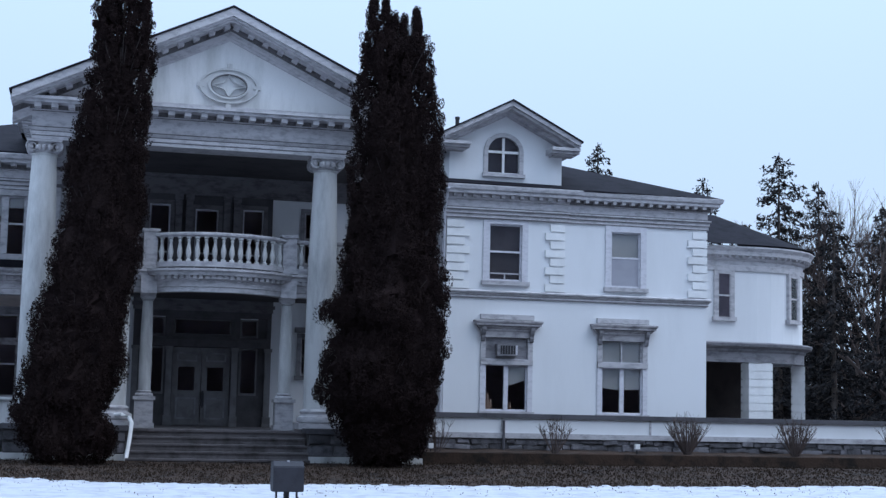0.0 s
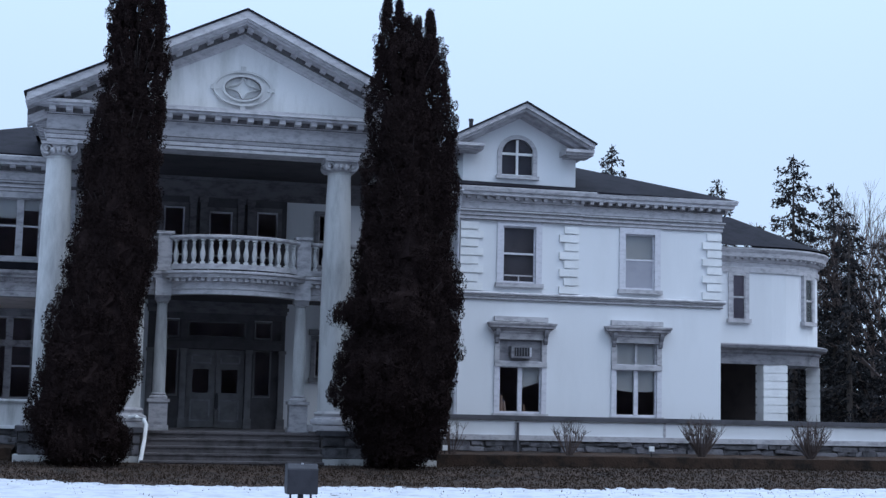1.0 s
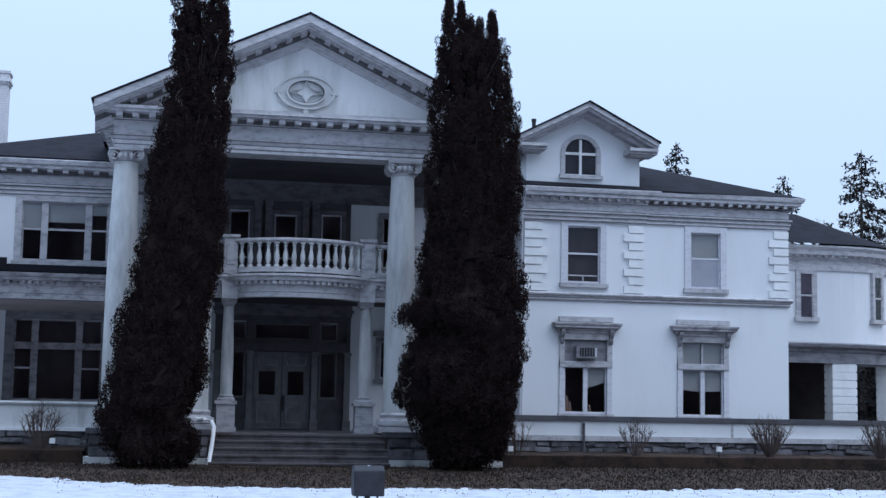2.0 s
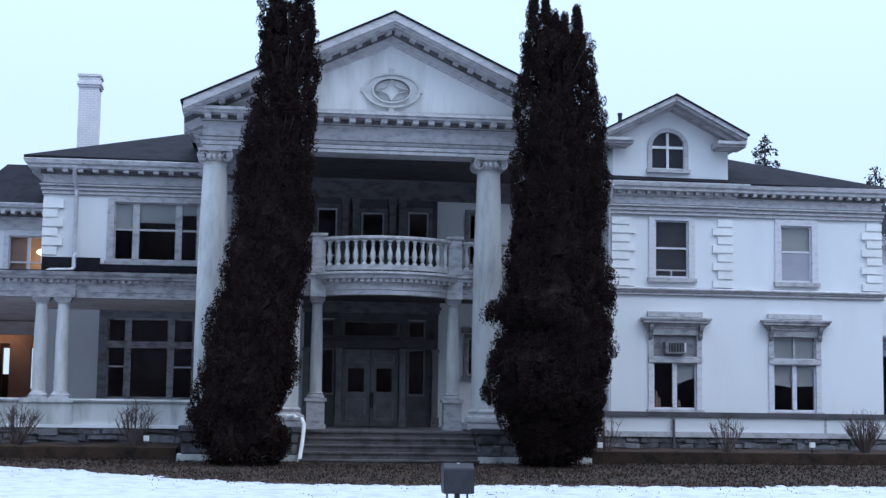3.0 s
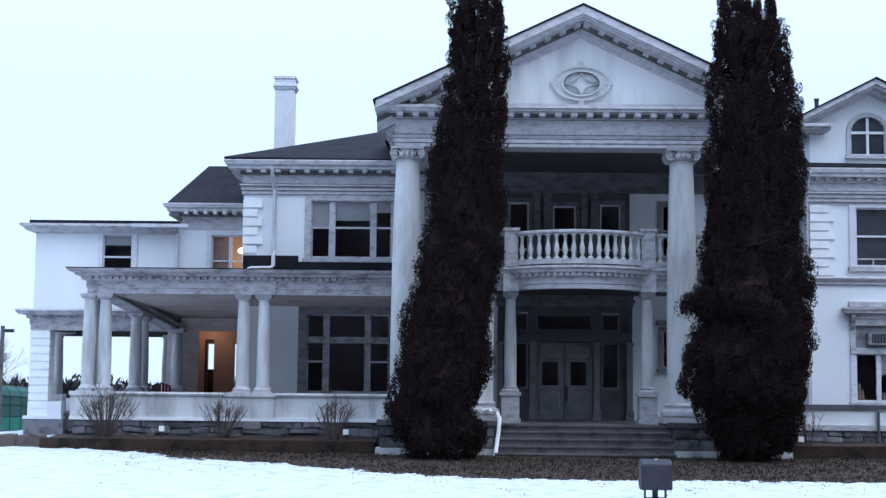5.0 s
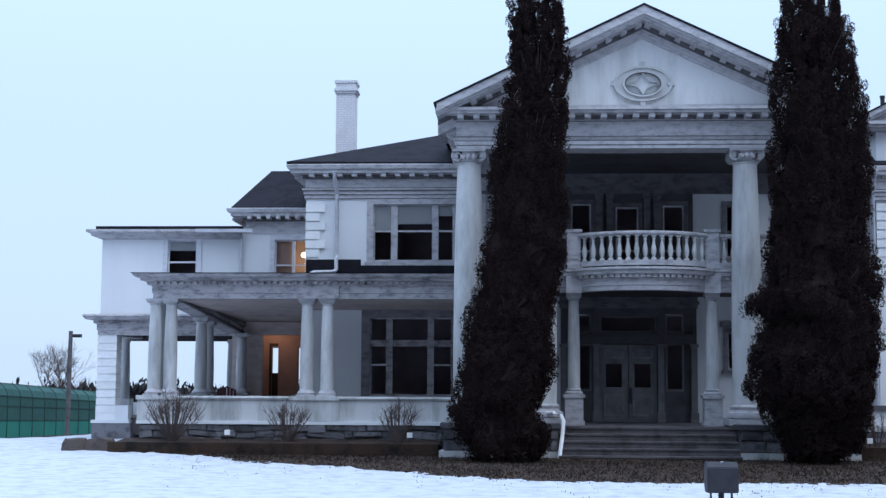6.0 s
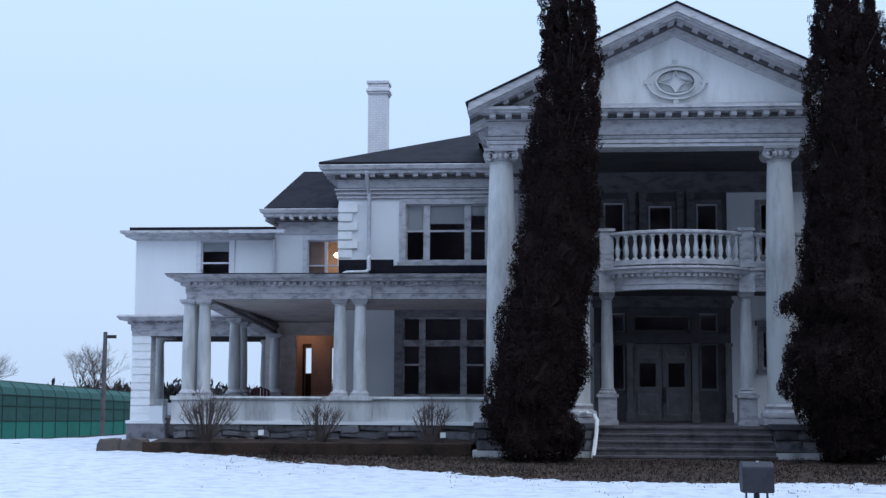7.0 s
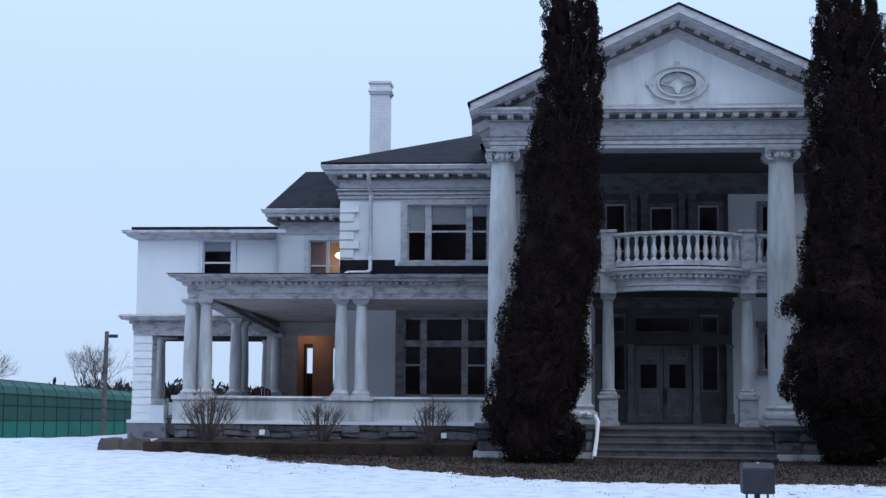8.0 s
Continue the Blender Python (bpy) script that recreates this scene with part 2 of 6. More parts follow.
def holed(bm, x0, x1, z0, z1, y0, y1, holes, flip=False):
    """A wall slab between y0 and y1 with rectangular holes (hx0, hx1, hz0, hz1) right through it. flip: the wall runs along y."""
    xs = sorted({x0, x1, *[min(max(v, x0), x1) for h in holes for v in h[:2]]})
    zs = sorted({z0, z1, *[min(max(v, z0), z1) for h in holes for v in h[2:]]})
    nx, nz = len(xs) - 1, len(zs) - 1
    full = [[not any(h[0] < (xs[i] + xs[i + 1]) / 2 < h[1] and h[2] < (zs[k] + zs[k + 1]) / 2 < h[3] for h in holes) for k in range(nz)] for i in range(nx)]
    cache = {}

    def v(x, y, z):
        key = (x, y, z)
        if key not in cache:
            cache[key] = bm.verts.new((y, x, z) if flip else (x, y, z))
        return cache[key]

    def at(i, k):
        return 0 <= i < nx and 0 <= k < nz and full[i][k]
    for i in range(nx):
        for k in range(nz):
            if not full[i][k]:
                continue
            a, b, c, d = xs[i], xs[i + 1], zs[k], zs[k + 1]
            bm.faces.new((v(a, y0, c), v(b, y0, c), v(b, y0, d), v(a, y0, d)))
            bm.faces.new((v(a, y1, c), v(a, y1, d), v(b, y1, d), v(b, y1, c)))
            for (di, dk), (p, q) in {(-1, 0): ((a, c), (a, d)), (1, 0): ((b, c), (b, d)), (0, -1): ((a, c), (b, c)), (0, 1): ((a, d), (b, d))}.items():
                if not at(i + di, k + dk):
                    bm.faces.new((v(p[0], y0, p[1]), v(p[0], y1, p[1]), v(q[0], y1, q[1]), v(q[0], y0, q[1])))
    return bm


def spaced(path, step, start=0.2):
    """Places along a plan path with the turn to its outer side."""
    out = []
    for a, b in zip(path, path[1:]):
        a, b = Vector(a), Vector(b)
        d = (b - a)
        n = max(1, round((d.length - 2 * start) / step))
        for i in range(n + 1):
            p = a + d.normalized() * (start + (d.length - 2 * start) * i / n)
            out.append((p.x, p.y, math.degrees(math.atan2(d.y, d.x))))
    return out


# ---- the house: walls, roofs, windows ----
def window(parent, wy, x0, x1, z0, z1, cols=(), rows=(), case=0.14, sill=True, blinds=(), mat=None, bar=0.05, label=""):
    """A window in a wall whose face is at wy: glass from x0, z0 to x1, z1, bars at cols and rows, casing, sill, panes, blinds (x0, x1, z0, z1)."""
    mat = mat or M_CASE
    c = case
    win = part("window", boxes((x0 - c, x0, wy - 0.045, wy + 0.10, z0 - 0.02, z1 + c), (x1, x1 + c, wy - 0.045, wy + 0.10, z0 - 0.02, z1 + c),
                               (x0, x1, wy - 0.045, wy + 0.10, z1, z1 + c)), mat, parent, label)
    if sill:
        part("sill", boxes((x0 - c - 0.05, x1 + c + 0.05, wy - 0.12, wy + 0.10, z0 - 0.15, z0 - 0.02)), M_GREY if mat is M_GREY else M_TRIM, win)
    bm = bmesh.new()
    b = bar
    box(bm, x0, x0 + b, wy + 0.05, wy + 0.11, z0, z1)
    box(bm, x1 - b, x1, wy + 0.05, wy + 0.11, z0, z1)
    box(bm, x0 + b, x1 - b, wy + 0.05, wy + 0.11, z0 - 0.02, z0 + b)
    box(bm, x0 + b, x1 - b, wy + 0.05, wy + 0.11, z1 - b, z1)
    xs, zs = [x0 + b], [z0 + b]
    ends_x, ends_z = [], []
    for cx, w in cols:
        box(bm, cx - w / 2, cx + w / 2, wy + 0.02, wy + 0.11, z0 + b, z1 - b)
        ends_x.append(cx - w / 2)
        xs.append(cx + w / 2)
    ends_x.append(x1 - b)
    for cz, h in rows:
        for a, e in zip(xs, ends_x):
            box(bm, a, e, wy + 0.04, wy + 0.11, cz - h / 2, cz + h / 2)
        ends_z.append(cz - h / 2)
        zs.append(cz + h / 2)
    ends_z.append(z1 - b)
    part("sash", bm, M_CASE if mat is M_RECESS else M_WORN if mat is M_GREY else mat, win)
    for a, e in zip(xs, ends_x):
        for f, g in zip(zs, ends_z):
            p = part("pane", boxes((a, e, wy + 0.075, wy + 0.083, f, g)), M_GLASS, win)
            p.visible_shadow = False
    for r in blinds:
        bm = boxes((r[0], r[1], wy + 0.13, wy + 0.14, r[2], r[3]))
        if len(r) > 4:
            bm.verts.ensure_lookup_table()
            for v in bm.verts:
                if v.co.z < (r[2] + r[3]) / 2 and v.co.x > (r[0] + r[1]) / 2:
                    v.co.z += r[4]
        part("blind", bm, M_BLIND, win, "pale drawn roller blind")
    return win


def rect(w, g=0.02):
    return (w[0] - g, w[1] + g, w[2] - 0.05, w[3] + g)


WY = 42.0
house = thing("house", (4, 47, 0), "white stucco mansion with dark hipped roofs and weathered grey trim", "house")
EYE_WINDOWS = {  # glass: x0, x1, z0, z1
    "up_left": (-6.85, -4.35, 5.78, 7.55), "down_left": (-6.92, -4.38, 1.66, 4.05),
    "up_a": (9.88, 10.97, 5.67, 7.48), "up_b": (14.0, 15.02, 5.62, 7.42),
    "down_a": (9.82, 11.22, 1.55, 3.85), "down_b": (13.72, 15.12, 1.52, 3.85),
    "door": (-1.02, 2.96, 0.9, 4.12), "balcony_a": (-0.76, -0.14, 5.1, 7.55), "balcony_b": (0.6, 1.3, 5.1, 7.45), "balcony_c": (2.04, 2.68, 5.1, 7.5),
    "small": (3.95, 4.5, 2.5, 3.65), "small_l": (-2.4, -1.85, 2.5, 3.65), "balcony_d": (3.95, 4.5, 5.9, 7.5), "balcony_e": (-2.4, -1.85, 5.9, 7.5),
}
holes = [rect(w) for w in EYE_WINDOWS.values()]
bm = bmesh.new()
holed(bm, -8.95, 7.2, 0.2, 8.25, WY, WY + 0.35, holes)
part("wall", bm, M_WALL, house)
bm = bmesh.new()
holed(bm, 8.47, 17.35, 0.2, 8.25, WY, WY + 0.35, holes)
part("wall", bm, M_WALL, house)
for r in ((7.2, 8.47, WY + 1.0, WY + 1.35, 0.2, 8.25), (7.2, 7.5, WY + 0.352, WY + 1.0, 0.2, 8.25), (8.47, 8.8, WY + 0.352, WY + 1.0, 0.2, 8.25)):
    part("wall", boxes(r), M_WALL, house)
part("wall", boxes((-8.95, -8.6, WY + 0.352, 53.0, 0.2, 8.25)), M_WALL, house)
part("wall", boxes((17.0, 17.35, WY + 0.352, 53.0, 0.2, 8.25)), M_WALL, house)
part("wall", boxes((-8.6, 17.0, 52.6, 53.0, 0.2, 8.25)), M_WALL, house)
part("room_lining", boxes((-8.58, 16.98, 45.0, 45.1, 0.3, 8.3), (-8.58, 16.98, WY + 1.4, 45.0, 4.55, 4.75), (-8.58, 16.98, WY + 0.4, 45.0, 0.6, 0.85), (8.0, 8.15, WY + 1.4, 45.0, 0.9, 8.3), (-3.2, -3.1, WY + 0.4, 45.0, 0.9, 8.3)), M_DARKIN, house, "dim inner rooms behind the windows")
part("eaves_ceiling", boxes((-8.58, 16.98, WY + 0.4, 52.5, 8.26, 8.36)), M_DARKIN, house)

# windows
x0, x1, z0, z1 = EYE_WINDOWS["up_left"]
window(house, WY, x0, x1, z0, z1, cols=[(-6.2, 0.2), (-4.93, 0.2)], rows=[(6.72, 0.06)], blinds=[(x0, -6.3, 6.74, 7.5), (-6.1, -5.03, 6.95, 7.5), (-4.83, x1, 7.2, 7.5)], case=0.2, mat=M_TRIM, label="broad three-light sash window with half-drawn blinds")
x0, x1, z0, z1 = EYE_WINDOWS["down_left"]
w = window(house, WY, x0, x1, z0, z1, cols=[(-6.32, 0.2), (-5.05, 0.2)], rows=[(3.26, 0.2)], case=0.26, mat=M_GREY, label="tall three-light window in grey weathered frames")
for a, e in ((x0 + 0.05, -6.42), (-4.95, x1 - 0.05)):
    part("sash_bar", boxes((a, e, WY + 0.03, WY + 0.074, 2.575, 2.625)), M_CASE, w)
x0, x1, z0, z1 = EYE_WINDOWS["up_a"]
w = window(house, WY, x0, x1, z0, z1, rows=[(6.6, 0.06)], case=0.2, label="sash window with raised storm pane")
part("sash_bar", boxes((x0 + 0.05, x1 - 0.05, WY + 0.02, WY + 0.05, 5.88, 5.92), (10.4, 10.44, WY + 0.02, WY + 0.05, 5.72, 5.88)), M_TRIM, w)
part("screen", boxes((x0, x1, WY + 0.13, WY + 0.135, z0, z1)), M_SCREEN, w, "grey screen behind the glass")
x0, x1, z0, z1 = EYE_WINDOWS["up_b"]
window(house, WY, x0, x1, z0, z1, rows=[(6.58, 0.06)], case=0.2, blinds=[(x0, x1, z0, z1)], label="sash window with its pale blind drawn")
part("screen", boxes((x0 + 0.05, x1 - 0.05, WY + 0.055, WY + 0.06, z0 + 0.05, 6.55)), M_MESH, [o for o in house.children if o.name.startswith("window")][-1], "insect screen over the lower sash")


def hooded(x0, x1, z0, z1, parts_of, cooler):
    mid = (x0 + x1) / 2
    if cooler:
        blinds = [(mid + 0.06, x1, 2.32, 2.98, 0.22)]
    else:
        blinds = [(x0, mid - 0.06, 2.36, 3.0, -0.08), (mid + 0.06, x1, 2.3, 3.0, 0.02), (x0, x1, 3.2, 3.8)]
    win = window(house, WY, x0, x1, z0, 3.02, cols=[(mid, 0.14)], case=0.16, blinds=blinds[:2] if not cooler else blinds, label="tall double window under a bracketed hood")
    part("transom_rail", boxes((x0 - 0.16, x1 + 0.16, WY - 0.08, WY + 0.12, 3.0, 3.16)), M_TRIM, win)
    part("jamb", boxes((x0 - 0.16, x0, WY - 0.045, WY + 0.1, 3.16, 4.1)), M_TRIM, win)
    part("jamb", boxes((x1, x1 + 0.16, WY - 0.045, WY + 0.1, 3.16, 4.1)), M_TRIM, win)
    if cooler:
        part("transom_panel", boxes((x0, x1, WY + 0.04, WY + 0.1, 3.16, 3.85)), M_GREY, win, "grey boarded transom")
        ac = part("air_conditioner", boxes((10.16, 10.84, WY - 0.22, WY + 0.04, 3.28, 3.64)), M_GREY, win, "window air conditioner in a grey case")
        part("grille", boxes((10.26, 10.74, WY - 0.226, WY - 0.22, 3.33, 3.6)), M_METAL, ac)
        for i in range(5):
            part("slat", boxes((10.31 + i * 0.09, 10.322 + i * 0.09, WY - 0.24, WY - 0.226, 3.335, 3.595)), M_GREY, ac)
        part("control_strip", boxes((10.765, 10.82, WY - 0.228, WY - 0.22, 3.31, 3.61)), M_CASE, ac)
    else:
        for p, q in ((x0, x0 + 0.05), (x1 - 0.05, x1), (mid - 0.03, mid + 0.03)):
            part("transom_bar", boxes((p, q, WY + 0.05, WY + 0.11, 3.16, 3.85)), M_TRIM, win)
        for a, b in ((x0 + 0.05, mid - 0.03), (mid + 0.03, x1 - 0.05)):
            part("pane", boxes((a, b, WY + 0.07, WY + 0.078, 3.16, 3.85)), M_GLASS, win).visible_shadow = False
        part("blind", boxes((x0, x1, WY + 0.13, WY + 0.14, 3.16, 3.85)), M_BLIND, win, "pale drawn roller blind")
    hood = part("hood", sweep(bmesh.new(), [(x0 - 0.16, WY + 0.0), (x0 - 0.16, WY - 0.06), (x1 + 0.16, WY - 0.06), (x1 + 0.16, WY + 0.0)],
                              [(-0.05, 3.86), (0.02, 3.86), (0.02, 4.06), (0.06, 4.07), (0.06, 4.12), (0.12, 4.17), (0.14, 4.22), (0.21, 4.23), (0.21, 4.28), (0.25, 4.33), (0.26, 4.38), (0.22, 4.395), (-0.05, 4.42)]), M_WORN, win, "weathered grey moulded hood")
    part("hood_back", boxes((x0 - 0.16, x1 + 0.16, WY - 0.07, WY + 0.0, 3.86, 4.41)), M_WORN, win)
    # shade below the hood's edge, drawn as a dark strip
    part("hood_fillet", boxes((x0 - 0.32, x1 + 0.32, WY - 0.24, WY - 0.06, 4.20, 4.226)), M_CREASE, win, "dark shade line painted under the hood")
    part("hood_block", boxes((x0 - 0.2, x1 + 0.16, WY - 0.16, WY, 4.424, 4.58)), M_TRIM, win)
    for bx in (x0 - 0.10, x1 + 0.10):
        bm = bmesh.new()
        prof = [(0, 3.72), (0.06, 3.74), (0.10, 3.84), (0.10, 3.92), (0.16, 4.0), (0.20, 4.1), (0.20, 4.18), (0, 4.18)]
        a = [bm.verts.new((bx - 0.06, WY - 0.05 - o, z)) for o, z in prof]
        b = [bm.verts.new((bx + 0.06, WY - 0.05 - o, z)) for o, z in prof]
        bm.faces.new(a)
        bm.faces.new(b[::-1])
        for i in range(len(prof)):
            bm.faces.new((a[i], b[i], b[(i + 1) % len(prof)], a[(i + 1) % len(prof)]))
        part("bracket", bm, M_GREY, win)


hooded(*EYE_WINDOWS["down_a"], house, True)
for i, (xa, zb) in enumerate(((9.88, 2.25), (9.98, 2.1), (10.08, 1.9), (10.72, 1.82))):
    drape = thing("curtain", (xa, WY + 0.25, 0.85), "limp tan curtain fold behind the glass", "curtain", group="curtain folds in the lower window")
    part("cloth", tube(bmesh.new(), [(xa, WY + 0.25, 0.852), (xa + 0.02, WY + 0.26, 1.4), (xa, WY + 0.25, zb)], [0.07, 0.065, 0.04], 8), M_PINK, drape, smooth=True)
hooded(*EYE_WINDOWS["down_b"], house, False)

# cornices: architrave bands, frieze, corona and gutter
PROFILE = [(-0.05, 7.62), (0.05, 7.62), (0.05, 7.74), (0.08, 7.75), (0.08, 7.86), (0.12, 7.90), (0.12, 7.94), (0.03, 7.95), (0.03, 8.20), (0.10, 8.22), (0.10, 8.36), (0.55, 8.38), (0.55, 8.46), (0.66, 8.50), (0.72, 8.62), (0.68, 8.64), (-0.05, 8.66)]
mod = bmesh.new()
box(mod, -0.10, 0.10, -0.50, -0.05, 8.28, 8.38)
MODILLION = mesh_of(mod, "modillion", M_TRIM)


def cornice(path, profile, parent, blocks=True, step=0.32, wide=0.62, mat=None, lift=0.0, jut=1.0, label=""):
    c = part("cornice", sweep(bmesh.new(), path, [(o if o < 0.2 else o * jut, z + lift) for o, z in profile]), mat or M_CORN, parent, label)
    if blocks:
        # this strip's colour holds the shade between the blocks
        part("modillion_bed", sweep(bmesh.new(), path, [(0.02, 8.225 + lift), (0.108, 8.225 + lift), (0.108, 8.374 + lift), (0.02, 8.374 + lift)]), M_CREASE, c, "dark strip for the shade and soot between the blocks")
        for x, y, turn in spaced(path, step):
            piece("modillion", MODILLION, pose(x, y, lift, 0, 0, turn) @ Matrix.Diagonal((wide, jut, 1, 1)), c)
    return c


cornice([(-8.95, 50), (-8.95, WY), (-4.1, WY)], PROFILE, house, lift=0.1, jut=0.78, step=0.43, wide=0.8, label="stained white cornice with modillion blocks and gutter")
cornice([(6.2, WY), (7.2, WY), (7.2, WY + 1.0), (8.46, WY + 1.0)], PROFILE, house, jut=0.62, label="stained white cornice with modillion blocks and gutter")
# dark lines put the grooves' shadow and grime into colour
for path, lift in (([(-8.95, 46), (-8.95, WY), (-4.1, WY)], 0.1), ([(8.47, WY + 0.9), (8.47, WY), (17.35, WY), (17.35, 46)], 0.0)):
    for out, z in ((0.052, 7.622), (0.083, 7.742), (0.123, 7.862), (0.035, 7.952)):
        part("fillet", sweep(bmesh.new(), path, [(0.0, z + lift), (out + 0.006, z + lift), (out + 0.006, z + 0.022 + lift), (0.0, z + 0.022 + lift)]), M_CREASE, house, "thin cornice fillet coloured for groove shade and grime")
for out, z in ((0.056, 5.175), (0.12, 5.235), (0.06, 5.095)):
    part("fillet", sweep(bmesh.new(), [(8.47, WY + 0.9), (8.47, WY), (17.35, WY), (17.35, WY + 1.5)], [(0.0, z), (out, z), (out, z + 0.022), (0.0, z + 0.022)]), M_CREASE, house, "thin string course fillet coloured for groove shade and grime")
cornice([(8.47, WY + 0.95), (8.47, WY), (17.35, WY), (17.35, 50)], PROFILE, house, jut=0.62, label="stained white cornice with modillion blocks and gutter")
BREAK = [(8.44, WY + 0.3), (8.44, WY - 0.05), (12.42, WY - 0.05), (12.42, WY + 0.02)]
cornice(BREAK, PROFILE, house, blocks=False, lift=0.006, jut=0.62, label="projecting stretch of the stained cornice under the dormer")
for out, z in ((0.052, 7.63), (0.083, 7.75), (0.123, 7.87), (0.035, 7.96)):
    part("fillet", sweep(bmesh.new(), BREAK, [(0.0, z), (out + 0.006, z), (out + 0.006, z + 0.022), (0.0, z + 0.022)]), M_CREASE, house, "thin cornice fillet coloured for groove shade and grime")
part("string_course", sweep(bmesh.new(), [(8.47, WY + 0.9), (8.47, WY), (17.35, WY), (17.35, WY + 1.5)], [(-0.03, 5.10), (0.05, 5.10), (0.05, 5.18), (0.10, 5.22), (0.14, 5.30), (0.10, 5.34), (-0.03, 5.36)]), M_CORN, house, "moulded string course between the storeys")

# quoins
qm = bmesh.new()
box(qm, 0, 1, -0.075, 0.02, 0, 1)
QUOIN = mesh_of(qm, "quoin", M_QUOIN)


def quoins(xl, xr, z0, z1, n, wy, flush_right):
    h = (z1 - z0) / n
    for i in range(n):
        short = 0.16 if i % 2 else 0.0
        a, b = (xl + short, xr) if flush_right else (xl, xr - short)
        piece("quoin", QUOIN, Matrix.LocRotScale((a, wy, z0 + i * h), None, (b - a, 1, h - 0.05)), house)


quoins(8.47, 9.22, 5.38, 7.60, 8, WY, False)
quoins(11.75, 12.4, 5.38, 7.60, 8, WY, True)
quoins(16.68, 17.35, 5.38, 7.60, 8, WY, True)
quoins(-8.95, -8.35, 5.62, 7.60, 7, WY, False)

# roofs
def roof(name, verts, faces, parent, label="", drop=0.1):
    bm = bmesh.new()
    vs = [bm.verts.new(v) for v in verts]
    fs = [bm.faces.new([vs[i] for i in f]) for f in faces]
    res = bmesh.ops.extrude_face_region(bm, geom=fs)
    for g in res["geom"]:
        if isinstance(g, bmesh.types.BMVert):
            g.co.z += drop
    return part(name, bm, M_ROOF, parent, label)


roof("roof", [(-9.5, 41.46, 8.76), (17.76, 41.57, 8.58), (17.76, 53.5, 8.58), (-9.5, 53.5, 8.76), (-4.2, 46.8, 10.66), (12.4, 46.8, 10.5)],
     [(0, 1, 5, 4), (1, 2, 5), (2, 3, 4, 5), (3, 0, 4)], house, "dark shingled hipped roof", 0.06)

# dormer with a small pediment
DX = 10.38
dormer = part("dormer", holed(bmesh.new(), 8.52, 12.28, 8.66, 10.05, WY + 0.02, WY + 0.3, [(9.8, 10.82, 9.15, 10.06)]), M_WALL, house, "white stucco dormer with a round-headed window")
bm = bmesh.new()
arch = [(DX - 0.07 - 0.51 * math.cos(math.pi * i / 14), 9.86 + 0.47 * math.sin(math.pi * i / 14)) for i in range(15)]
arch = [(max(9.8, min(10.82, x)), max(10.05, z)) for x, z in arch if z > 10.05]
outline = [(8.52, 10.05), (9.8, 10.05)] + arch + [(10.82, 10.05), (12.28, 10.05), (DX, 11.05)]
a = [bm.verts.new((x, WY + 0.02, z)) for x, z in outline]
b = [bm.verts.new((x, WY + 0.3, z)) for x, z in outline]
bm.faces.new(a)
bm.faces.new(b[::-1])
for i in range(len(a)):
    bm.faces.new((a[i], a[(i + 1) % len(a)], b[(i + 1) % len(a)], b[i]))
part("gable", bm, M_WALL, dormer)
part("cheek", boxes((8.52, 8.72, WY + 0.302, 46.5, 8.66, 10.05)), M_WALL, dormer)
part("cheek", boxes((12.08, 12.28, WY + 0.302, 46.5, 8.66, 10.05)), M_WALL, dormer)


def rake(bm, x0, z0, x1, z1, y0, y1, prof):
    """A raking moulding: prof gives rows (front y offset, lower, upper) above the line."""
    for f, lo, hi in prof:
        v = []
        for x, z in ((x0, z0), (x1, z1)):
            for y in (y0 + f, y1):
                for dz in (lo, hi):
                    v.append(bm.verts.new((x, y, z + dz)))
        for q in ((0, 1, 3, 2), (4, 6, 7, 5), (0, 4, 5, 1), (2, 3, 7, 6), (0, 2, 6, 4), (1, 5, 7, 3)):
            bm.faces.new([v[i] for i in q])
    return bm


for sx in (-1, 1):
    part("raking_cornice", rake(bmesh.new(), DX + sx * 2.3, 9.95, DX, 11.13, 41.25, 42.3, [(0.42, -0.14, -0.02), (0.12, -0.02, 0.07), (0.0, 0.07, 0.22)]), M_TRIM, dormer)
    part("dormer_roof", rake(bmesh.new(), DX + sx * 2.36, 10.14, DX, 11.36, 41.2, 47.0, [(0.0, 0.0, 0.05)]), M_ROOF, dormer)
    xa, xb = DX + sx * 2.3, DX + sx * 1.35
    part("cornice_return", boxes((min(xa, xb), max(xa, xb), 41.3, 42.02, 9.88, 9.98), (min(xa, xb), max(xa, xb), 41.4, 42.02, 9.80, 9.88), (min(xa, xb) + 0.1, max(xa, xb) - 0.1, 41.6, 42.02, 9.74, 9.80)), M_TRIM, dormer)
    part("cornice_return", boxes((min(xa, DX + sx * 1.9), max(xa, DX + sx * 1.9), 42.02, 46.5, 9.86, 9.98)), M_TRIM, dormer)
bm = bmesh.new()
for r0, r1, y0, y1 in ((0.52, 0.66, WY - 0.03, WY + 0.06),):
    ring = []
    for i in range(17):
        c, s = -math.cos(math.pi * i / 16), math.sin(math.pi * i / 16)
        ring.append([bm.verts.new((10.31 + r * c, y, 9.82 + r * 0.94 * s)) for r, y in ((r0, y0), (r1, y0), (r1, y1), (r0, y1))])
    for p, q in zip(ring, ring[1:]):
        for j in range(4):
            bm.faces.new((p[j], p[(j + 1) % 4], q[(j + 1) % 4], q[j]))
    bm.faces.new(ring[0])
    bm.faces.new(ring[-1])
box(bm, 9.65, 9.79, WY - 0.03, WY + 0.06, 9.12, 9.82)
box(bm, 10.83, 10.97, WY - 0.03, WY + 0.06, 9.12, 9.82)
dw = under(new("window", mesh_of(bm, "window", M_TRIM)), house)
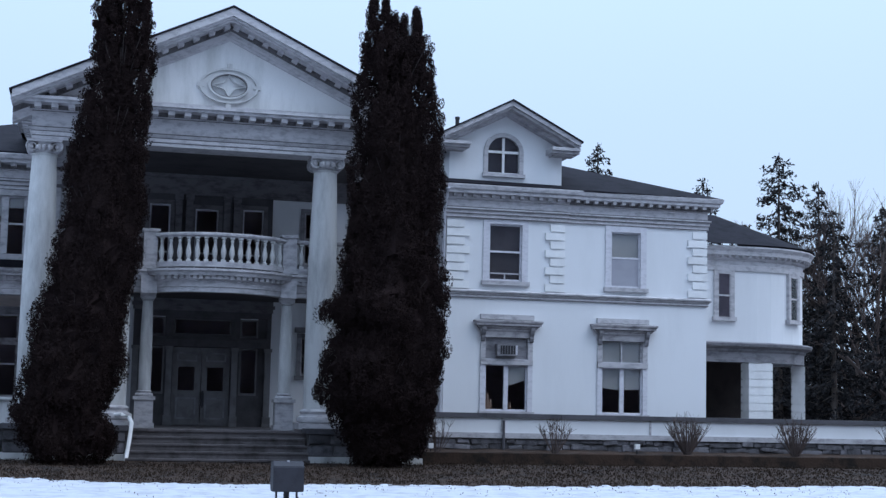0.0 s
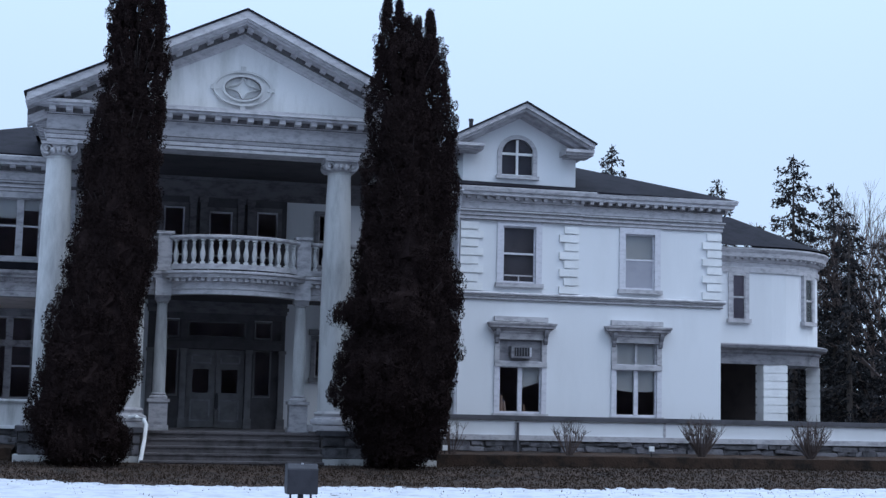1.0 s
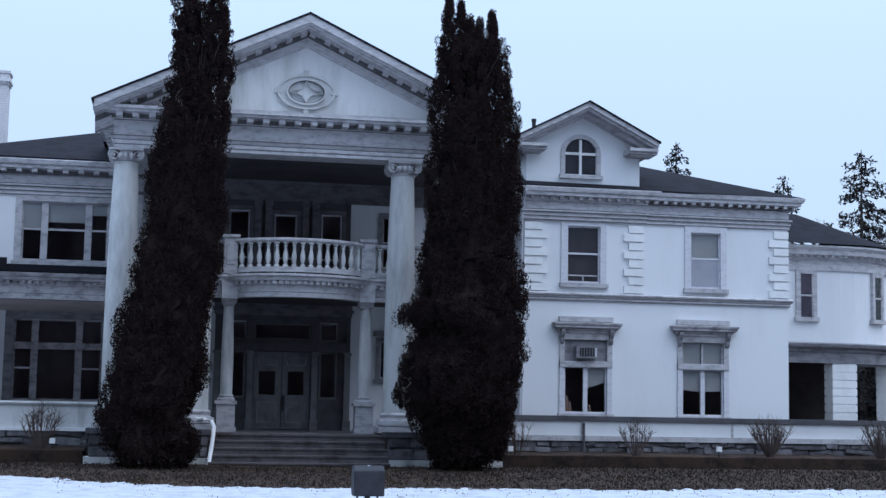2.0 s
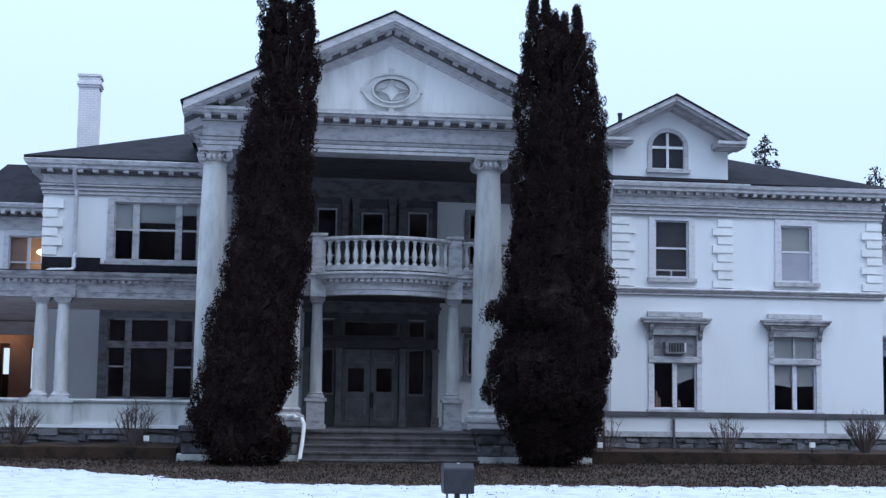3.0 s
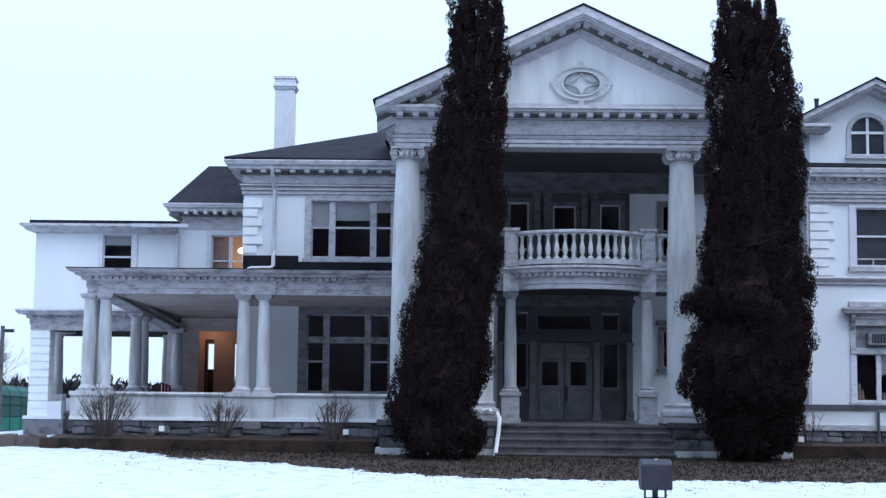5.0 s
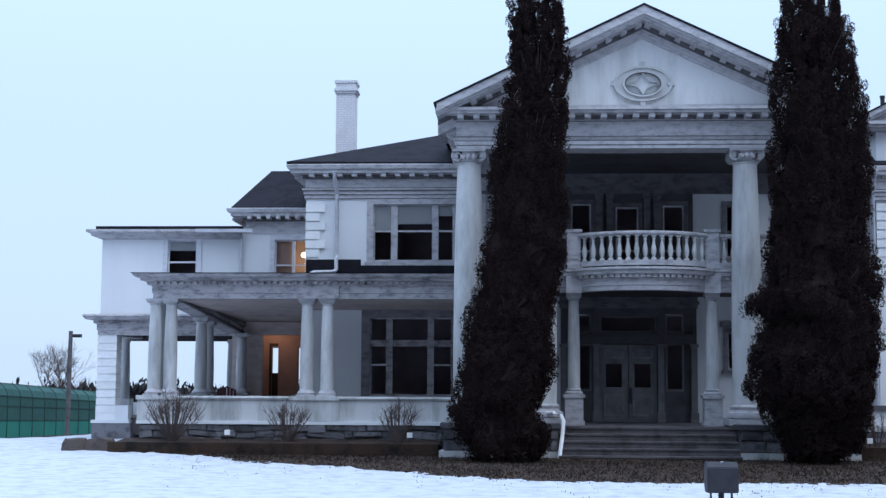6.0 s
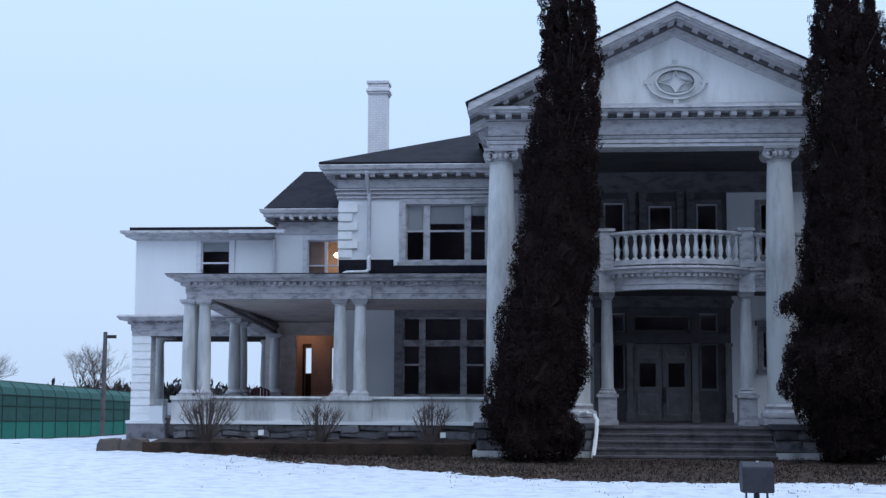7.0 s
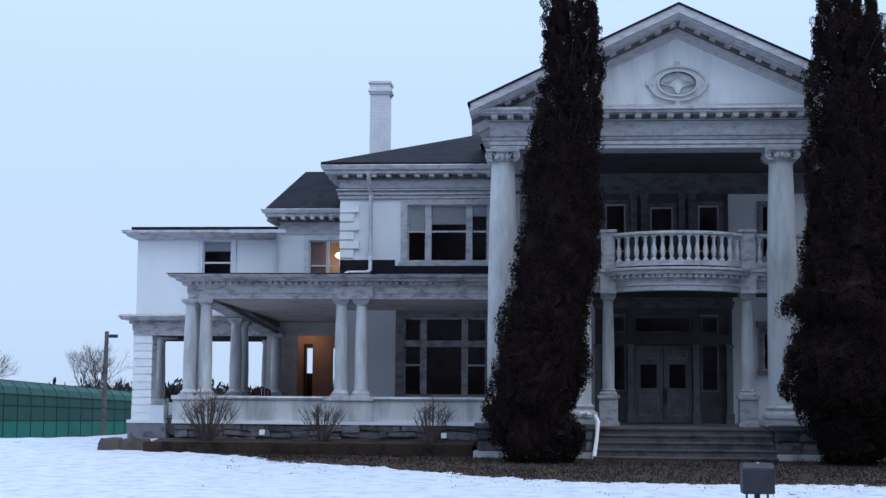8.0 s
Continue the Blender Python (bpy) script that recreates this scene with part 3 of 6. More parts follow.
tagged(dw, "round-headed dormer window with white glazing bars")
part("sill", boxes((9.6, 11.02, WY - 0.1, WY + 0.05, 9.0, 9.11)), M_TRIM, dw)
part("glazing_bar", boxes((10.27, 10.35, WY + 0.03, WY + 0.10, 9.15, 10.28), (9.8, 10.27, WY + 0.03, WY + 0.10, 9.78, 9.86), (10.35, 10.82, WY + 0.03, WY + 0.10, 9.78, 9.86)), M_QUOIN, dw)
for a, b, z0, z1 in ((9.8, 10.27, 9.15, 9.78), (10.35, 10.82, 9.15, 9.78), (9.8, 10.27, 9.86, 10.3), (10.35, 10.82, 9.86, 10.3)):
    part("pane", boxes((a, b, WY + 0.06, WY + 0.068, z0, z1)), M_GLASS, dw)
# added grey sheet, puts the dormer glass's pale reflection into a surface colour
part("screen", boxes((9.8, 10.82, WY + 0.13, WY + 0.135, 9.12, 10.32)), M_SCREEN, dw, "grey screen behind the glass")
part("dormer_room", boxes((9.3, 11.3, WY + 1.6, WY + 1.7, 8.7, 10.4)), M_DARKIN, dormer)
part("vent_pipe", lathe(bmesh.new(), [(0.07, 9.4), (0.07, 11.2), (0.085, 11.2), (0.085, 11.28)], 9.25, 44.0, 10), M_METAL, house)

# chimney
bm = boxes((-8.70, -8.04, 46.8, 47.5, 8.8, 12.05), (-8.73, -8.0, 46.76, 47.54, 12.05, 12.13), (-8.76, -7.96, 46.72, 47.58, 12.13, 12.22), (-8.71, -8.01, 46.77, 47.53, 12.22, 12.42), (-8.75, -7.97, 46.73, 47.57, 12.42, 12.50))
part("chimney", bm, M_BRICK, house, "white painted brick chimney with a moulded cap")


def downspout(pts, parent):
    part("downspout", tube(bmesh.new(), pts, 0.062, 8), M_GUTTER, parent, "pale metal downspout", True)


downspout([(-8.0, 41.35, 8.5), (-8.0, 41.4, 8.3), (-7.96, 41.78, 7.85), (-7.96, 41.8, 5.95), (-7.95, 41.66, 5.8), (-7.94, 41.62, 5.5), (-8.0, 41.57, 5.43), (-8.1, 41.5, 5.41), (-8.55, 41.15, 5.37), (-8.63, 41.08, 5.33), (-8.65, 41.05, 5.2)], house)
downspout([(8.38, 41.5, 8.5), (8.36, 41.7, 8.2), (8.36, 41.9, 7.8), (8.36, 41.9, 0.9)], house)

# ---- low wing with the curved end ----
BX, BY, BR = 20.15, 46.9, 2.9
arc = [(BX + BR * math.sin(math.pi * i / 16), BY - BR * math.cos(math.pi * i / 16)) for i in range(13)]
bay_path = [(17.36, 44.0)] + arc
bay = thing("curved_wing", (20, 47, 0), "low white wing with a rounded end over an open ground-floor loggia", "building wing")
part("wall", sweep(bmesh.new(), bay_path, [(-0.3, 4.0), (0.0, 4.0), (0.0, 6.7), (-0.3, 6.7)]), M_WALL, bay)
part("cornice", sweep(bmesh.new(), bay_path, [(-0.05, 6.55), (0.06, 6.55), (0.08, 6.72), (0.03, 6.74), (0.03, 6.88), (0.10, 6.92), (0.10, 7.02), (0.30, 7.07), (0.33, 7.20), (0.42, 7.32), (0.38, 7.38), (-0.05, 7.40)]), M_CORN, bay)
for x, y, turn in spaced(bay_path, 0.27, 0.1):
    piece("modillion", MODILLION, Matrix.Translation((x, y, 0)) @ pose(0, 0, 0, 0, 0, turn) @ Matrix.Translation((0, 0, 6.98 - 8.26 * 0.75)) @ Matrix.Diagonal((0.5, 0.52, 0.75, 1)), bay)
part("band", sweep(bmesh.new(), bay_path, [(-0.35, 3.38), (0.06, 3.38), (0.06, 3.72), (0.12, 3.78), (0.12, 3.84), (0.32, 3.92), (0.36, 4.02), (0.30, 4.06), (-0.35, 4.10)]), M_GREY, bay, "grey moulded band over the loggia")
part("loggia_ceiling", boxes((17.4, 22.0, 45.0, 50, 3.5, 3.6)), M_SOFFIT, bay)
# the depth of shade in the loggia is put into this wall's colour
part("loggia_back", boxes((17.36, 22.9, 48.6, 48.8, 0.3, 3.5), (17.36, 17.5, 44.3, 48.6, 0.3, 3.5)), M_BROWN, bay, "boarded loggia back wall, coloured dark for its shade")
part("loggia_floor", boxes((17.4, 22.9, 44.2, 48.6, 0.3, 0.9)), M_CONC, bay)
bm = bmesh.new()
box(bm, -0.5, 0.5, -0.03, 0.6, 0, 1)
BLOCK = mesh_of(bm, "stone_block", M_QUOIN)


def rusticated(parent, x, y, turn, w, z0, z1, n, deep=0.55):
    p = part("pier", boxes((-w / 2 + 0.03, w / 2 - 0.03, 0.0, deep, z0, z1)), M_QUOIN, parent, "white pier of banded blocks")
    p.matrix_basis = pose(x, y, 0, 0, 0, turn)
    h = (z1 - z0) / n
    for i in range(n):
        ob = new("stone_block", BLOCK)
        ob.parent = p
        ob.matrix_basis = Matrix.LocRotScale((0, 0, z0 + i * h), None, (w, deep / 0.55, h - 0.03))


rusticated(bay, 20.28, 44.0, 0, 0.9, 0.9, 3.38, 9)
rusticated(bay, 22.92, 45.85, 64, 0.5, 0.9, 3.38, 9, 0.42)
tops = [(17.36, 43.5)] + [(BX + 3.35 * math.sin(math.pi * i / 16), BY - 3.35 * math.cos(math.pi * i / 16)) for i in range(13)]
bm = bmesh.new()
lo = [bm.verts.new((x, y, 7.43)) for x, y in tops]
hi = [bm.verts.new((17.36, 47.2, 8.95)), bm.verts.new((20.0, 47.2, 8.93))]
for i, (p, q) in enumerate(zip(lo, lo[1:])):
    if i == 0:
        bm.faces.new((p, q, hi[1], hi[0]))
    else:
        bm.faces.new((p, q, hi[1]))
part("roof", bm, M_ROOF, bay, "dark roof sweeping round the rounded end")


def placed_window(parent, x, y, turn, w, z0, z1):
    """A sash window set on a turned or curved wall."""
    m = pose(x, y, 0, 0, 0, turn)
    fr = part("window", boxes((-w / 2 - 0.14, -w / 2, -0.06, 0.08, z0, z1 + 0.14), (w / 2, w / 2 + 0.14, -0.06, 0.08, z0, z1 + 0.14), (-w / 2, w / 2, -0.06, 0.08, z1, z1 + 0.14), (-w / 2 - 0.2, w / 2 + 0.2, -0.12, 0.08, z0 - 0.14, z0)), M_TRIM, parent, "narrow sash window in a grey frame")
    fr.matrix_basis = m
    for nm, bm, mat in (("sash", boxes((-w / 2, -w / 2 + 0.04, -0.04, 0.0, z0, z1), (w / 2 - 0.04, w / 2, -0.04, 0.0, z0, z1), (-w / 2, w / 2, -0.045, 0.0, (z0 + z1) / 2 - 0.03, (z0 + z1) / 2 + 0.03)), M_TRIM),
                        ("pane", boxes((-w / 2 + 0.04, w / 2 - 0.04, -0.025, -0.018, z0, z1)), M_GLASS), ("shutter_board", boxes((-w / 2, w / 2, -0.012, 0.05, z0, z1)), M_DARKIN)):
        ob = new(nm, mesh_of(bm, nm, mat))
        ob.parent = fr


placed_window(bay, 18.9, 43.99, 0, 0.48, 4.93, 6.42)
ang = radians(34)
placed_window(bay, BX + (BR + 0.02) * math.sin(ang), BY - (BR + 0.02) * math.cos(ang), 34, 0.48, 4.93, 6.42)


# ---- portico ----
CX = 1.05
portico = thing("portico", (CX, 39.5, 0), "two-storey white portico with ionic columns, pediment and bowed balcony", "portico")
COLS = (CX - 4.77, CX - 2.77, CX + 2.81, CX + 4.77)


def tall_column(x, y):
    z0 = 0.98
    prof = [(0.42, 1.50), (0.415, 1.6), (0.42, 3.2), (0.405, 4.8), (0.37, 6.6), (0.325, 7.96), (0.325, 8.05), (0.345, 8.07), (0.345, 8.11), (0.32, 8.13)]
    shaft = part("column", lathe(bmesh.new(), prof, x, y, 32), M_COL, portico, "tall smooth white column, paint stained", True)
    part("base", lathe(bmesh.new(), [(0.50, 1.12), (0.58, 1.15), (0.60, 1.22), (0.57, 1.29), (0.50, 1.31), (0.47, 1.36), (0.49, 1.40), (0.50, 1.44), (0.47, 1.48), (0.43, 1.50)], x, y, 32), M_TRIM, shaft, smooth=True)
    part("plinth", boxes((x - 0.6, x + 0.6, y - 0.6, y + 0.6, z0 - 0.02, 1.12)), M_TRIM, shaft)
    for sx in (-1, 1):
        for yy, d in ((y - 0.36, -1), (y + 0.36, 1)):
            bm = bmesh.new()
            cx, cz = x + sx * 0.315, 8.27
            # volute: a drum with a rolled spiral on its face
            ring = [(cx + 0.165 * math.cos(2 * math.pi * i / 18), cz + 0.165 * math.sin(2 * math.pi * i / 18)) for i in range(18)]
            a = [bm.verts.new((p, yy, q)) for p, q in ring]
            b = [bm.verts.new((p, yy - d * 0.3, q)) for p, q in ring]
            bm.faces.new(a)
            bm.faces.new(b[::-1])
            for i in range(18):
                bm.faces.new((a[i], a[(i + 1) % 18], b[(i + 1) % 18], b[i]))
            pts = []
            for i in range(22):
                t = i / 21
                r = 0.15 * (1 - t) + 0.02
                g = math.pi / 2 + sx * -t * 3.6 * math.pi
                pts.append((cx + r * math.cos(g), yy + d * 0.01, cz + r * math.sin(g)))
            tube(bm, pts, [0.028 - 0.014 * i / 21 for i in range(22)], 5)
            part("scroll", bm, M_TRIM, shaft, "rolled scroll of the ionic capital", True)
    part("abacus", boxes((x - 0.46, x + 0.46, y - 0.42, y + 0.42, 8.40, 8.46)), M_TRIM, shaft)
    part("capital", boxes((x - 0.3, x + 0.3, y - 0.36, y + 0.36, 8.13, 8.40)), M_TRIM, shaft)
    bm = bmesh.new()
    for i in range(3):
        lathe(bm, [(0.02, 8.16), (0.06, 8.19), (0.075, 8.24), (0.05, 8.31), (0.02, 8.33)], x - 0.14 + i * 0.14, y - 0.38, 8)
    part("egg_moulding", bm, M_TRIM, shaft, smooth=True)
    return shaft


for x in COLS:
    tall_column(x, 37.55)
# half columns against the wall
for x in (COLS[0], COLS[3]):
    part("pilaster", boxes((x - 0.36, x + 0.36, WY - 0.14, WY, 1.2, 8.1), (x - 0.42, x + 0.42, WY - 0.2, WY, 0.9, 1.2), (x - 0.42, x + 0.42, WY - 0.2, WY, 8.1, 8.42)), M_TRIM, portico)

PL, PR = CX - 5.1, CX + 5.1
ent_path = [(PL, 42.0), (PL, 37.12), (PR, 37.12), (PR, 42.0)]
ENT = [(-0.85, 8.46), (0.0, 8.46), (0.0, 8.56), (0.03, 8.57), (0.03, 8.68), (0.06, 8.70), (0.10, 8.76), (0.02, 8.78), (0.02, 9.22), (0.08, 9.24), (0.08, 9.36), (0.45, 9.37), (0.45, 9.43), (0.52, 9.45), (0.52, 9.53), (-0.85, 9.55)]
ent = part("entablature", sweep(bmesh.new(), ent_path, ENT), M_CORN, portico, "plain white frieze under a projecting cornice")
# shade and soot behind the portico blocks, as a dark strip
part("modillion_bed", sweep(bmesh.new(), ent_path, [(0.0, 9.245), (0.088, 9.245), (0.088, 9.366), (0.0, 9.366)]), M_CREASE, ent, "dark strip for the shade and soot between the blocks")
part("side_gutter", boxes((PL - 0.58, PL - 0.521, 36.9, 42.0, 9.44, 9.6)), M_CORN, portico)
part("side_gutter", boxes((PR + 0.521, PR + 0.68, 36.9, 42.0, 9.44, 9.6)), M_CORN, portico)
mb = bmesh.new()
box(mb, -0.085, 0.085, -0.40, -0.06, 9.25, 9.368)
BLOCKP = mesh_of(mb, "modillion", M_CORN)
for x, y, turn in spaced(ent_path, 0.44, 0.12):
    piece("modillion", BLOCKP, pose(x, y, 0, 0, 0, turn), ent)
part("ceiling", boxes((PL + 0.85, PR - 0.85, 37.97, 42.0, 8.47, 8.54)), M_SOFFIT, portico, "boarded portico ceiling, coloured dark for its shade")
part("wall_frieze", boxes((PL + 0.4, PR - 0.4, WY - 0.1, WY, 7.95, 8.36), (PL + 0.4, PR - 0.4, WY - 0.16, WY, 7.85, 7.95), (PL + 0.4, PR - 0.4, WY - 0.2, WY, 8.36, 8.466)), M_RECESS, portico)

# shadow lines of the architrave mouldings, drawn as dark strips with grime
for out, z in ((0.004, 8.545), (0.034, 8.665), (0.104, 8.765), (0.024, 9.2)):
    part("fillet", sweep(bmesh.new(), ent_path, [(-0.05, z), (out, z), (out, z + 0.022), (-0.05, z + 0.022)]), M_CREASE, ent, "thin fillet coloured for groove shade and grime")

# pediment
bm = bmesh.new()
a = [bm.verts.new(p) for p in ((PL + 0.1, 37.2, 9.42), (PR - 0.1, 37.2, 9.42), (CX, 37.2, 11.85))]
b = [bm.verts.new((v.co.x, 37.5, v.co.z)) for v in a]
bm.faces.new(a)
bm.faces.new(b[::-1])
for i in range(3):
    bm.faces.new((a[i], a[(i + 1) % 3], b[(i + 1) % 3], b[i]))
tymp = part("tympanum", bm, M_TYMP, portico, "smooth white tympanum with stained foot")
part("tympanum_foot", boxes((PL + 0.9, PR - 0.9, 37.17, 37.2, 9.55, 9.68)), M_CORN, tymp)
SL = (12.18 - 9.52) / 5.6
for sx in (-1, 1):
    line = (CX + sx * 5.62, 9.50, CX, 12.16, 36.42, 37.5)
    rk = part("raking_cornice", rake(bmesh.new(), *line, [(0.0, -0.12, 0.10)]), M_CORN, portico, "deep raking cornice with modillion blocks")
    for row in ((0.07, -0.19, -0.12), (0.14, -0.25, -0.19), (0.64, -0.47, -0.40), (0.68, -0.56, -0.47), (0.73, -0.64, -0.56)):
        part("moulding", rake(bmesh.new(), *line, [row]), M_CORN, rk)
    part("modillion_bed", rake(bmesh.new(), *line, [(0.60, -0.40, -0.12)]), M_CREASE, rk, "dark strip for the shade and soot between the blocks")
    part("roof", rake(bmesh.new(), CX + sx * 5.70, 9.57, CX, 12.27, 36.38, 48.0, [(0.0, 0.0, 0.05)]), M_ROOF, portico, "dark shingled gable roof")
    n = 13
    for i in range(n):
        f = (i + 0.6) / n
        x, z = CX + sx * 5.3 * (1 - f), 9.50 + SL * 5.62 * f + SL * 0.32 * (1 - f)
        m = Matrix.Translation((x, 37.12, z - 0.22)) @ pose(0, 0, 0, 0, -sx * -math.degrees(math.atan(SL)), 0) @ Matrix.Translation((0, 0, -9.368))
        piece("modillion", BLOCKP, m, rk)
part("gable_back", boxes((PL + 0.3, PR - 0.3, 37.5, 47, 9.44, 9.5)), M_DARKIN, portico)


# oval medallion with a four-pointed star
def oval(bm, cx, cz, a, b, ra, rb, y0, y1, n=40):
    rings = []
    for i in range(n):
        c, s = math.cos(2 * math.pi * i / n), math.sin(2 * math.pi * i / n)
        rings.append([bm.verts.new((cx + a * c, y1, cz + b * s)), bm.verts.new((cx + a * c, y0, cz + b * s)), bm.verts.new((cx + ra * c, y0, cz + rb * s)), bm.verts.new((cx + ra * c, y1, cz + rb * s))])
    for i in range(n):
        p, q = rings[i], rings[(i + 1) % n]
        for j in range(4):
            bm.faces.new((p[j], p[(j + 1) % 4], q[(j + 1) % 4], q[j]))


OX, OZ = 1.06, 10.25
bm = bmesh.new()
oval(bm, OX, OZ, 0.80, 0.49, 0.74, 0.44, 37.10, 37.2)
oval(bm, OX, OZ, 0.74, 0.44, 0.54, 0.36, 37.15, 37.2)
oval(bm, OX, OZ, 0.56, 0.37, 0.50, 0.32, 37.08, 37.2)
med = part("medallion", bm, M_COL, portico, "oval moulded medallion with a four-pointed star")
bm = bmesh.new()
star = []
for k in range(4):
    g0, g1 = k * math.pi / 2, (k + 1) * math.pi / 2
    p0, p1 = Vector((0.5 * math.cos(g0), 0.33 * math.sin(g0))), Vector((0.5 * math.cos(g1), 0.33 * math.sin(g1)))
    for i in range(8):
        t = i / 8
        q = p0.lerp(p1, t)
        star.append(q * (1 - 1.55 * t * (1 - t)))
k = len(star)
rim = [[bm.verts.new((OX + p.x * g, y, OZ + p.y * g)) for p in star] for g, y in ((1.0, 37.2), (1.0, 37.10), (0.84, 37.12), (0.84, 37.2))]
for p, q in zip(rim, rim[1:]):
    for i in range(k):
        bm.faces.new((p[i], p[(i + 1) % k], q[(i + 1) % k], q[i]))
part("star", bm, M_COL, med)
for x, z, w, h in ((OX, OZ + 0.54, 0.07, 0.12), (OX, OZ - 0.54, 0.07, 0.12), (OX - 0.77, OZ, 0.1, 0.09), (OX + 0.77, OZ, 0.1, 0.09)):
    part("keystone", boxes((x - w, x + w, 37.12, 37.2, z - h * 0.6, z + h * 0.6)), M_COL, med)

# balcony
SAG, BW, BCX = 1.0, 1.85, 1.105
R = (BW ** 2 + SAG ** 2) / (2 * SAG)


def bow(off=0.0, n=20, y=38.35):
    pts = []
    for i in range(n + 1):
        x = -BW + 2 * BW * i / n
        pts.append((BCX + x, y - (math.sqrt(R * R - x * x) - (R - SAG))))
    return pts


bal_path = [(PL + 0.2, 38.35)] + bow() + [(PR - 0.2, 38.35)]
slab = part("balcony", sweep(bmesh.new(), bal_path, [(-0.35, 4.60), (0.0, 4.60), (0.0, 4.72), (0.03, 4.74), (0.03, 4.92), (0.08, 4.95), (0.08, 5.02), (0.22, 5.04), (0.24, 5.12), (0.30, 5.16), (0.30, 5.22), (-0.35, 5.24)]), M_CORN, portico, "bowed balcony front with dentils")
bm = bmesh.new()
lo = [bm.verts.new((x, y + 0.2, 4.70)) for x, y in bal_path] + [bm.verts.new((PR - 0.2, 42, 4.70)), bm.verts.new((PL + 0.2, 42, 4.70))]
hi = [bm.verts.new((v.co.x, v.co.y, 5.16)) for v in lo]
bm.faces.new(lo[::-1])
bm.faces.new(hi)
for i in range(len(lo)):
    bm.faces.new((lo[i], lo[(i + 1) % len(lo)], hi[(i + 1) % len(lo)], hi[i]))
part("balcony_floor", bm, M_SOFFIT, portico, "balcony underside, coloured dark for its shade")
db = bmesh.new()
box(db, -0.05, 0.05, -0.17, -0.03, 4.94, 5.035)
DENT = mesh_of(db, "dentil", M_CORN)
bowp = bow(n=24)
for a, b in zip(bowp, bowp[1:]):
    piece("dentil", DENT, pose((a[0] + b[0]) / 2, (a[1] + b[1]) / 2, 0, 0, 0, math.degrees(math.atan2(b[1] - a[1], b[0] - a[0]))), slab)
for x, y, turn in spaced([(CX + 1.95, 38.35), (PR - 0.3, 38.35)], 0.17, 0.1) + spaced([(PL + 0.3, 38.35), (CX - 1.95, 38.35)], 0.17, 0.1):
    piece("dentil", DENT, pose(x, y, 0, 0, 0, turn), slab)
part("top_rail", sweep(bmesh.new(), bal_path, [(-0.06, 6.10), (0.06, 6.10), (0.11, 6.14), (0.11, 6.18), (0.07, 6.22), (-0.07, 6.22), (-0.11, 6.18), (-0.11, 6.14)]), M_TRIM, slab)
part("bottom_rail", sweep(bmesh.new(), bal_path, [(-0.08, 5.28), (0.08, 5.28), (0.08, 5.42), (-0.08, 5.42)]), M_TRIM, slab)
bb = bmesh.new()
box(bb, -0.065, 0.065, -0.065, 0.065, 5.42, 5.48)
lathe(bb, [(0.05, 5.48), (0.035, 5.50), (0.055, 5.56), (0.075, 5.66), (0.07, 5.74), (0.045, 5.86), (0.034, 5.95), (0.05, 5.98), (0.05, 6.01), (0.035, 6.03), (0.055, 6.06)], n=10)
box(bb, -0.065, 0.065, -0.065, 0.065, 6.06, 6.10)
BALUSTER = mesh_of(bb, "baluster", M_COL, True)
for x, y in bow(n=16)[1:-1]:
    piece("baluster", BALUSTER, pose(x, y, 0), slab)
for i in range(9):
    for x in (CX + 2.32 + i * 0.26, CX - 2.32 - i * 0.26):
        if min(abs(x - c) for c in COLS) > 0.1:
            piece("baluster", BALUSTER, pose(x, 38.35, 0), slab)
for sx in (-1, 1):
    x = BCX + sx * 1.915
    part("pedestal", boxes((x - 0.19, x + 0.19, 38.13, 38.53, 5.24, 6.26), (x - 0.24, x + 0.24, 38.08, 38.58, 6.26, 6.34), (x - 0.24, x + 0.24, 38.08, 38.58, 5.24, 5.40), (x - 0.12, x + 0.12, 38.11, 38.13, 5.5, 6.1)), M_TRIM, slab)
    part("console", boxes((x - 0.22, x + 0.22, 38.1, 38.5, 4.56, 5.04)), M_CORN, slab)
    # small columns below
    prof = [(0.17, 1.92), (0.175, 2.6), (0.165, 3.4), (0.14, 4.3), (0.14, 4.36), (0.165, 4.38), (0.165, 4.41), (0.14, 4.42)]
    sc = part("porch_column", lathe(bmesh.new(), prof, x, 38.45, 24), M_COL, portico, "slim white column on a panelled pedestal", True)
    part("base", lathe(bmesh.new(), [(0.24, 1.75), (0.25, 1.79), (0.23, 1.83), (0.19, 1.85), (0.21, 1.88), (0.18, 1.92)], x, 38.45, 24), M_TRIM, sc, smooth=True)
    part("capital", boxes((x - 0.21, x + 0.21, 38.24, 38.66, 4.46, 4.60)), M_TRIM, sc)
    part("necking", boxes((x - 0.18, x + 0.18, 38.27, 38.63, 4.42, 4.46)), M_TRIM, sc)
    part("pedestal", boxes((x - 0.25, x + 0.25, 38.2, 38.7, 1.02, 1.66), (x - 0.29, x + 0.29, 38.16, 38.74, 0.9, 1.02), (x - 0.30, x + 0.30, 38.15, 38.75, 1.66, 1.75), (x - 0.16, x + 0.16, 38.185, 38.2, 1.12, 1.56)), M_TRIM, sc)

# entrance: double door, side lights and transom in a grey frame
fy = WY - 0.10
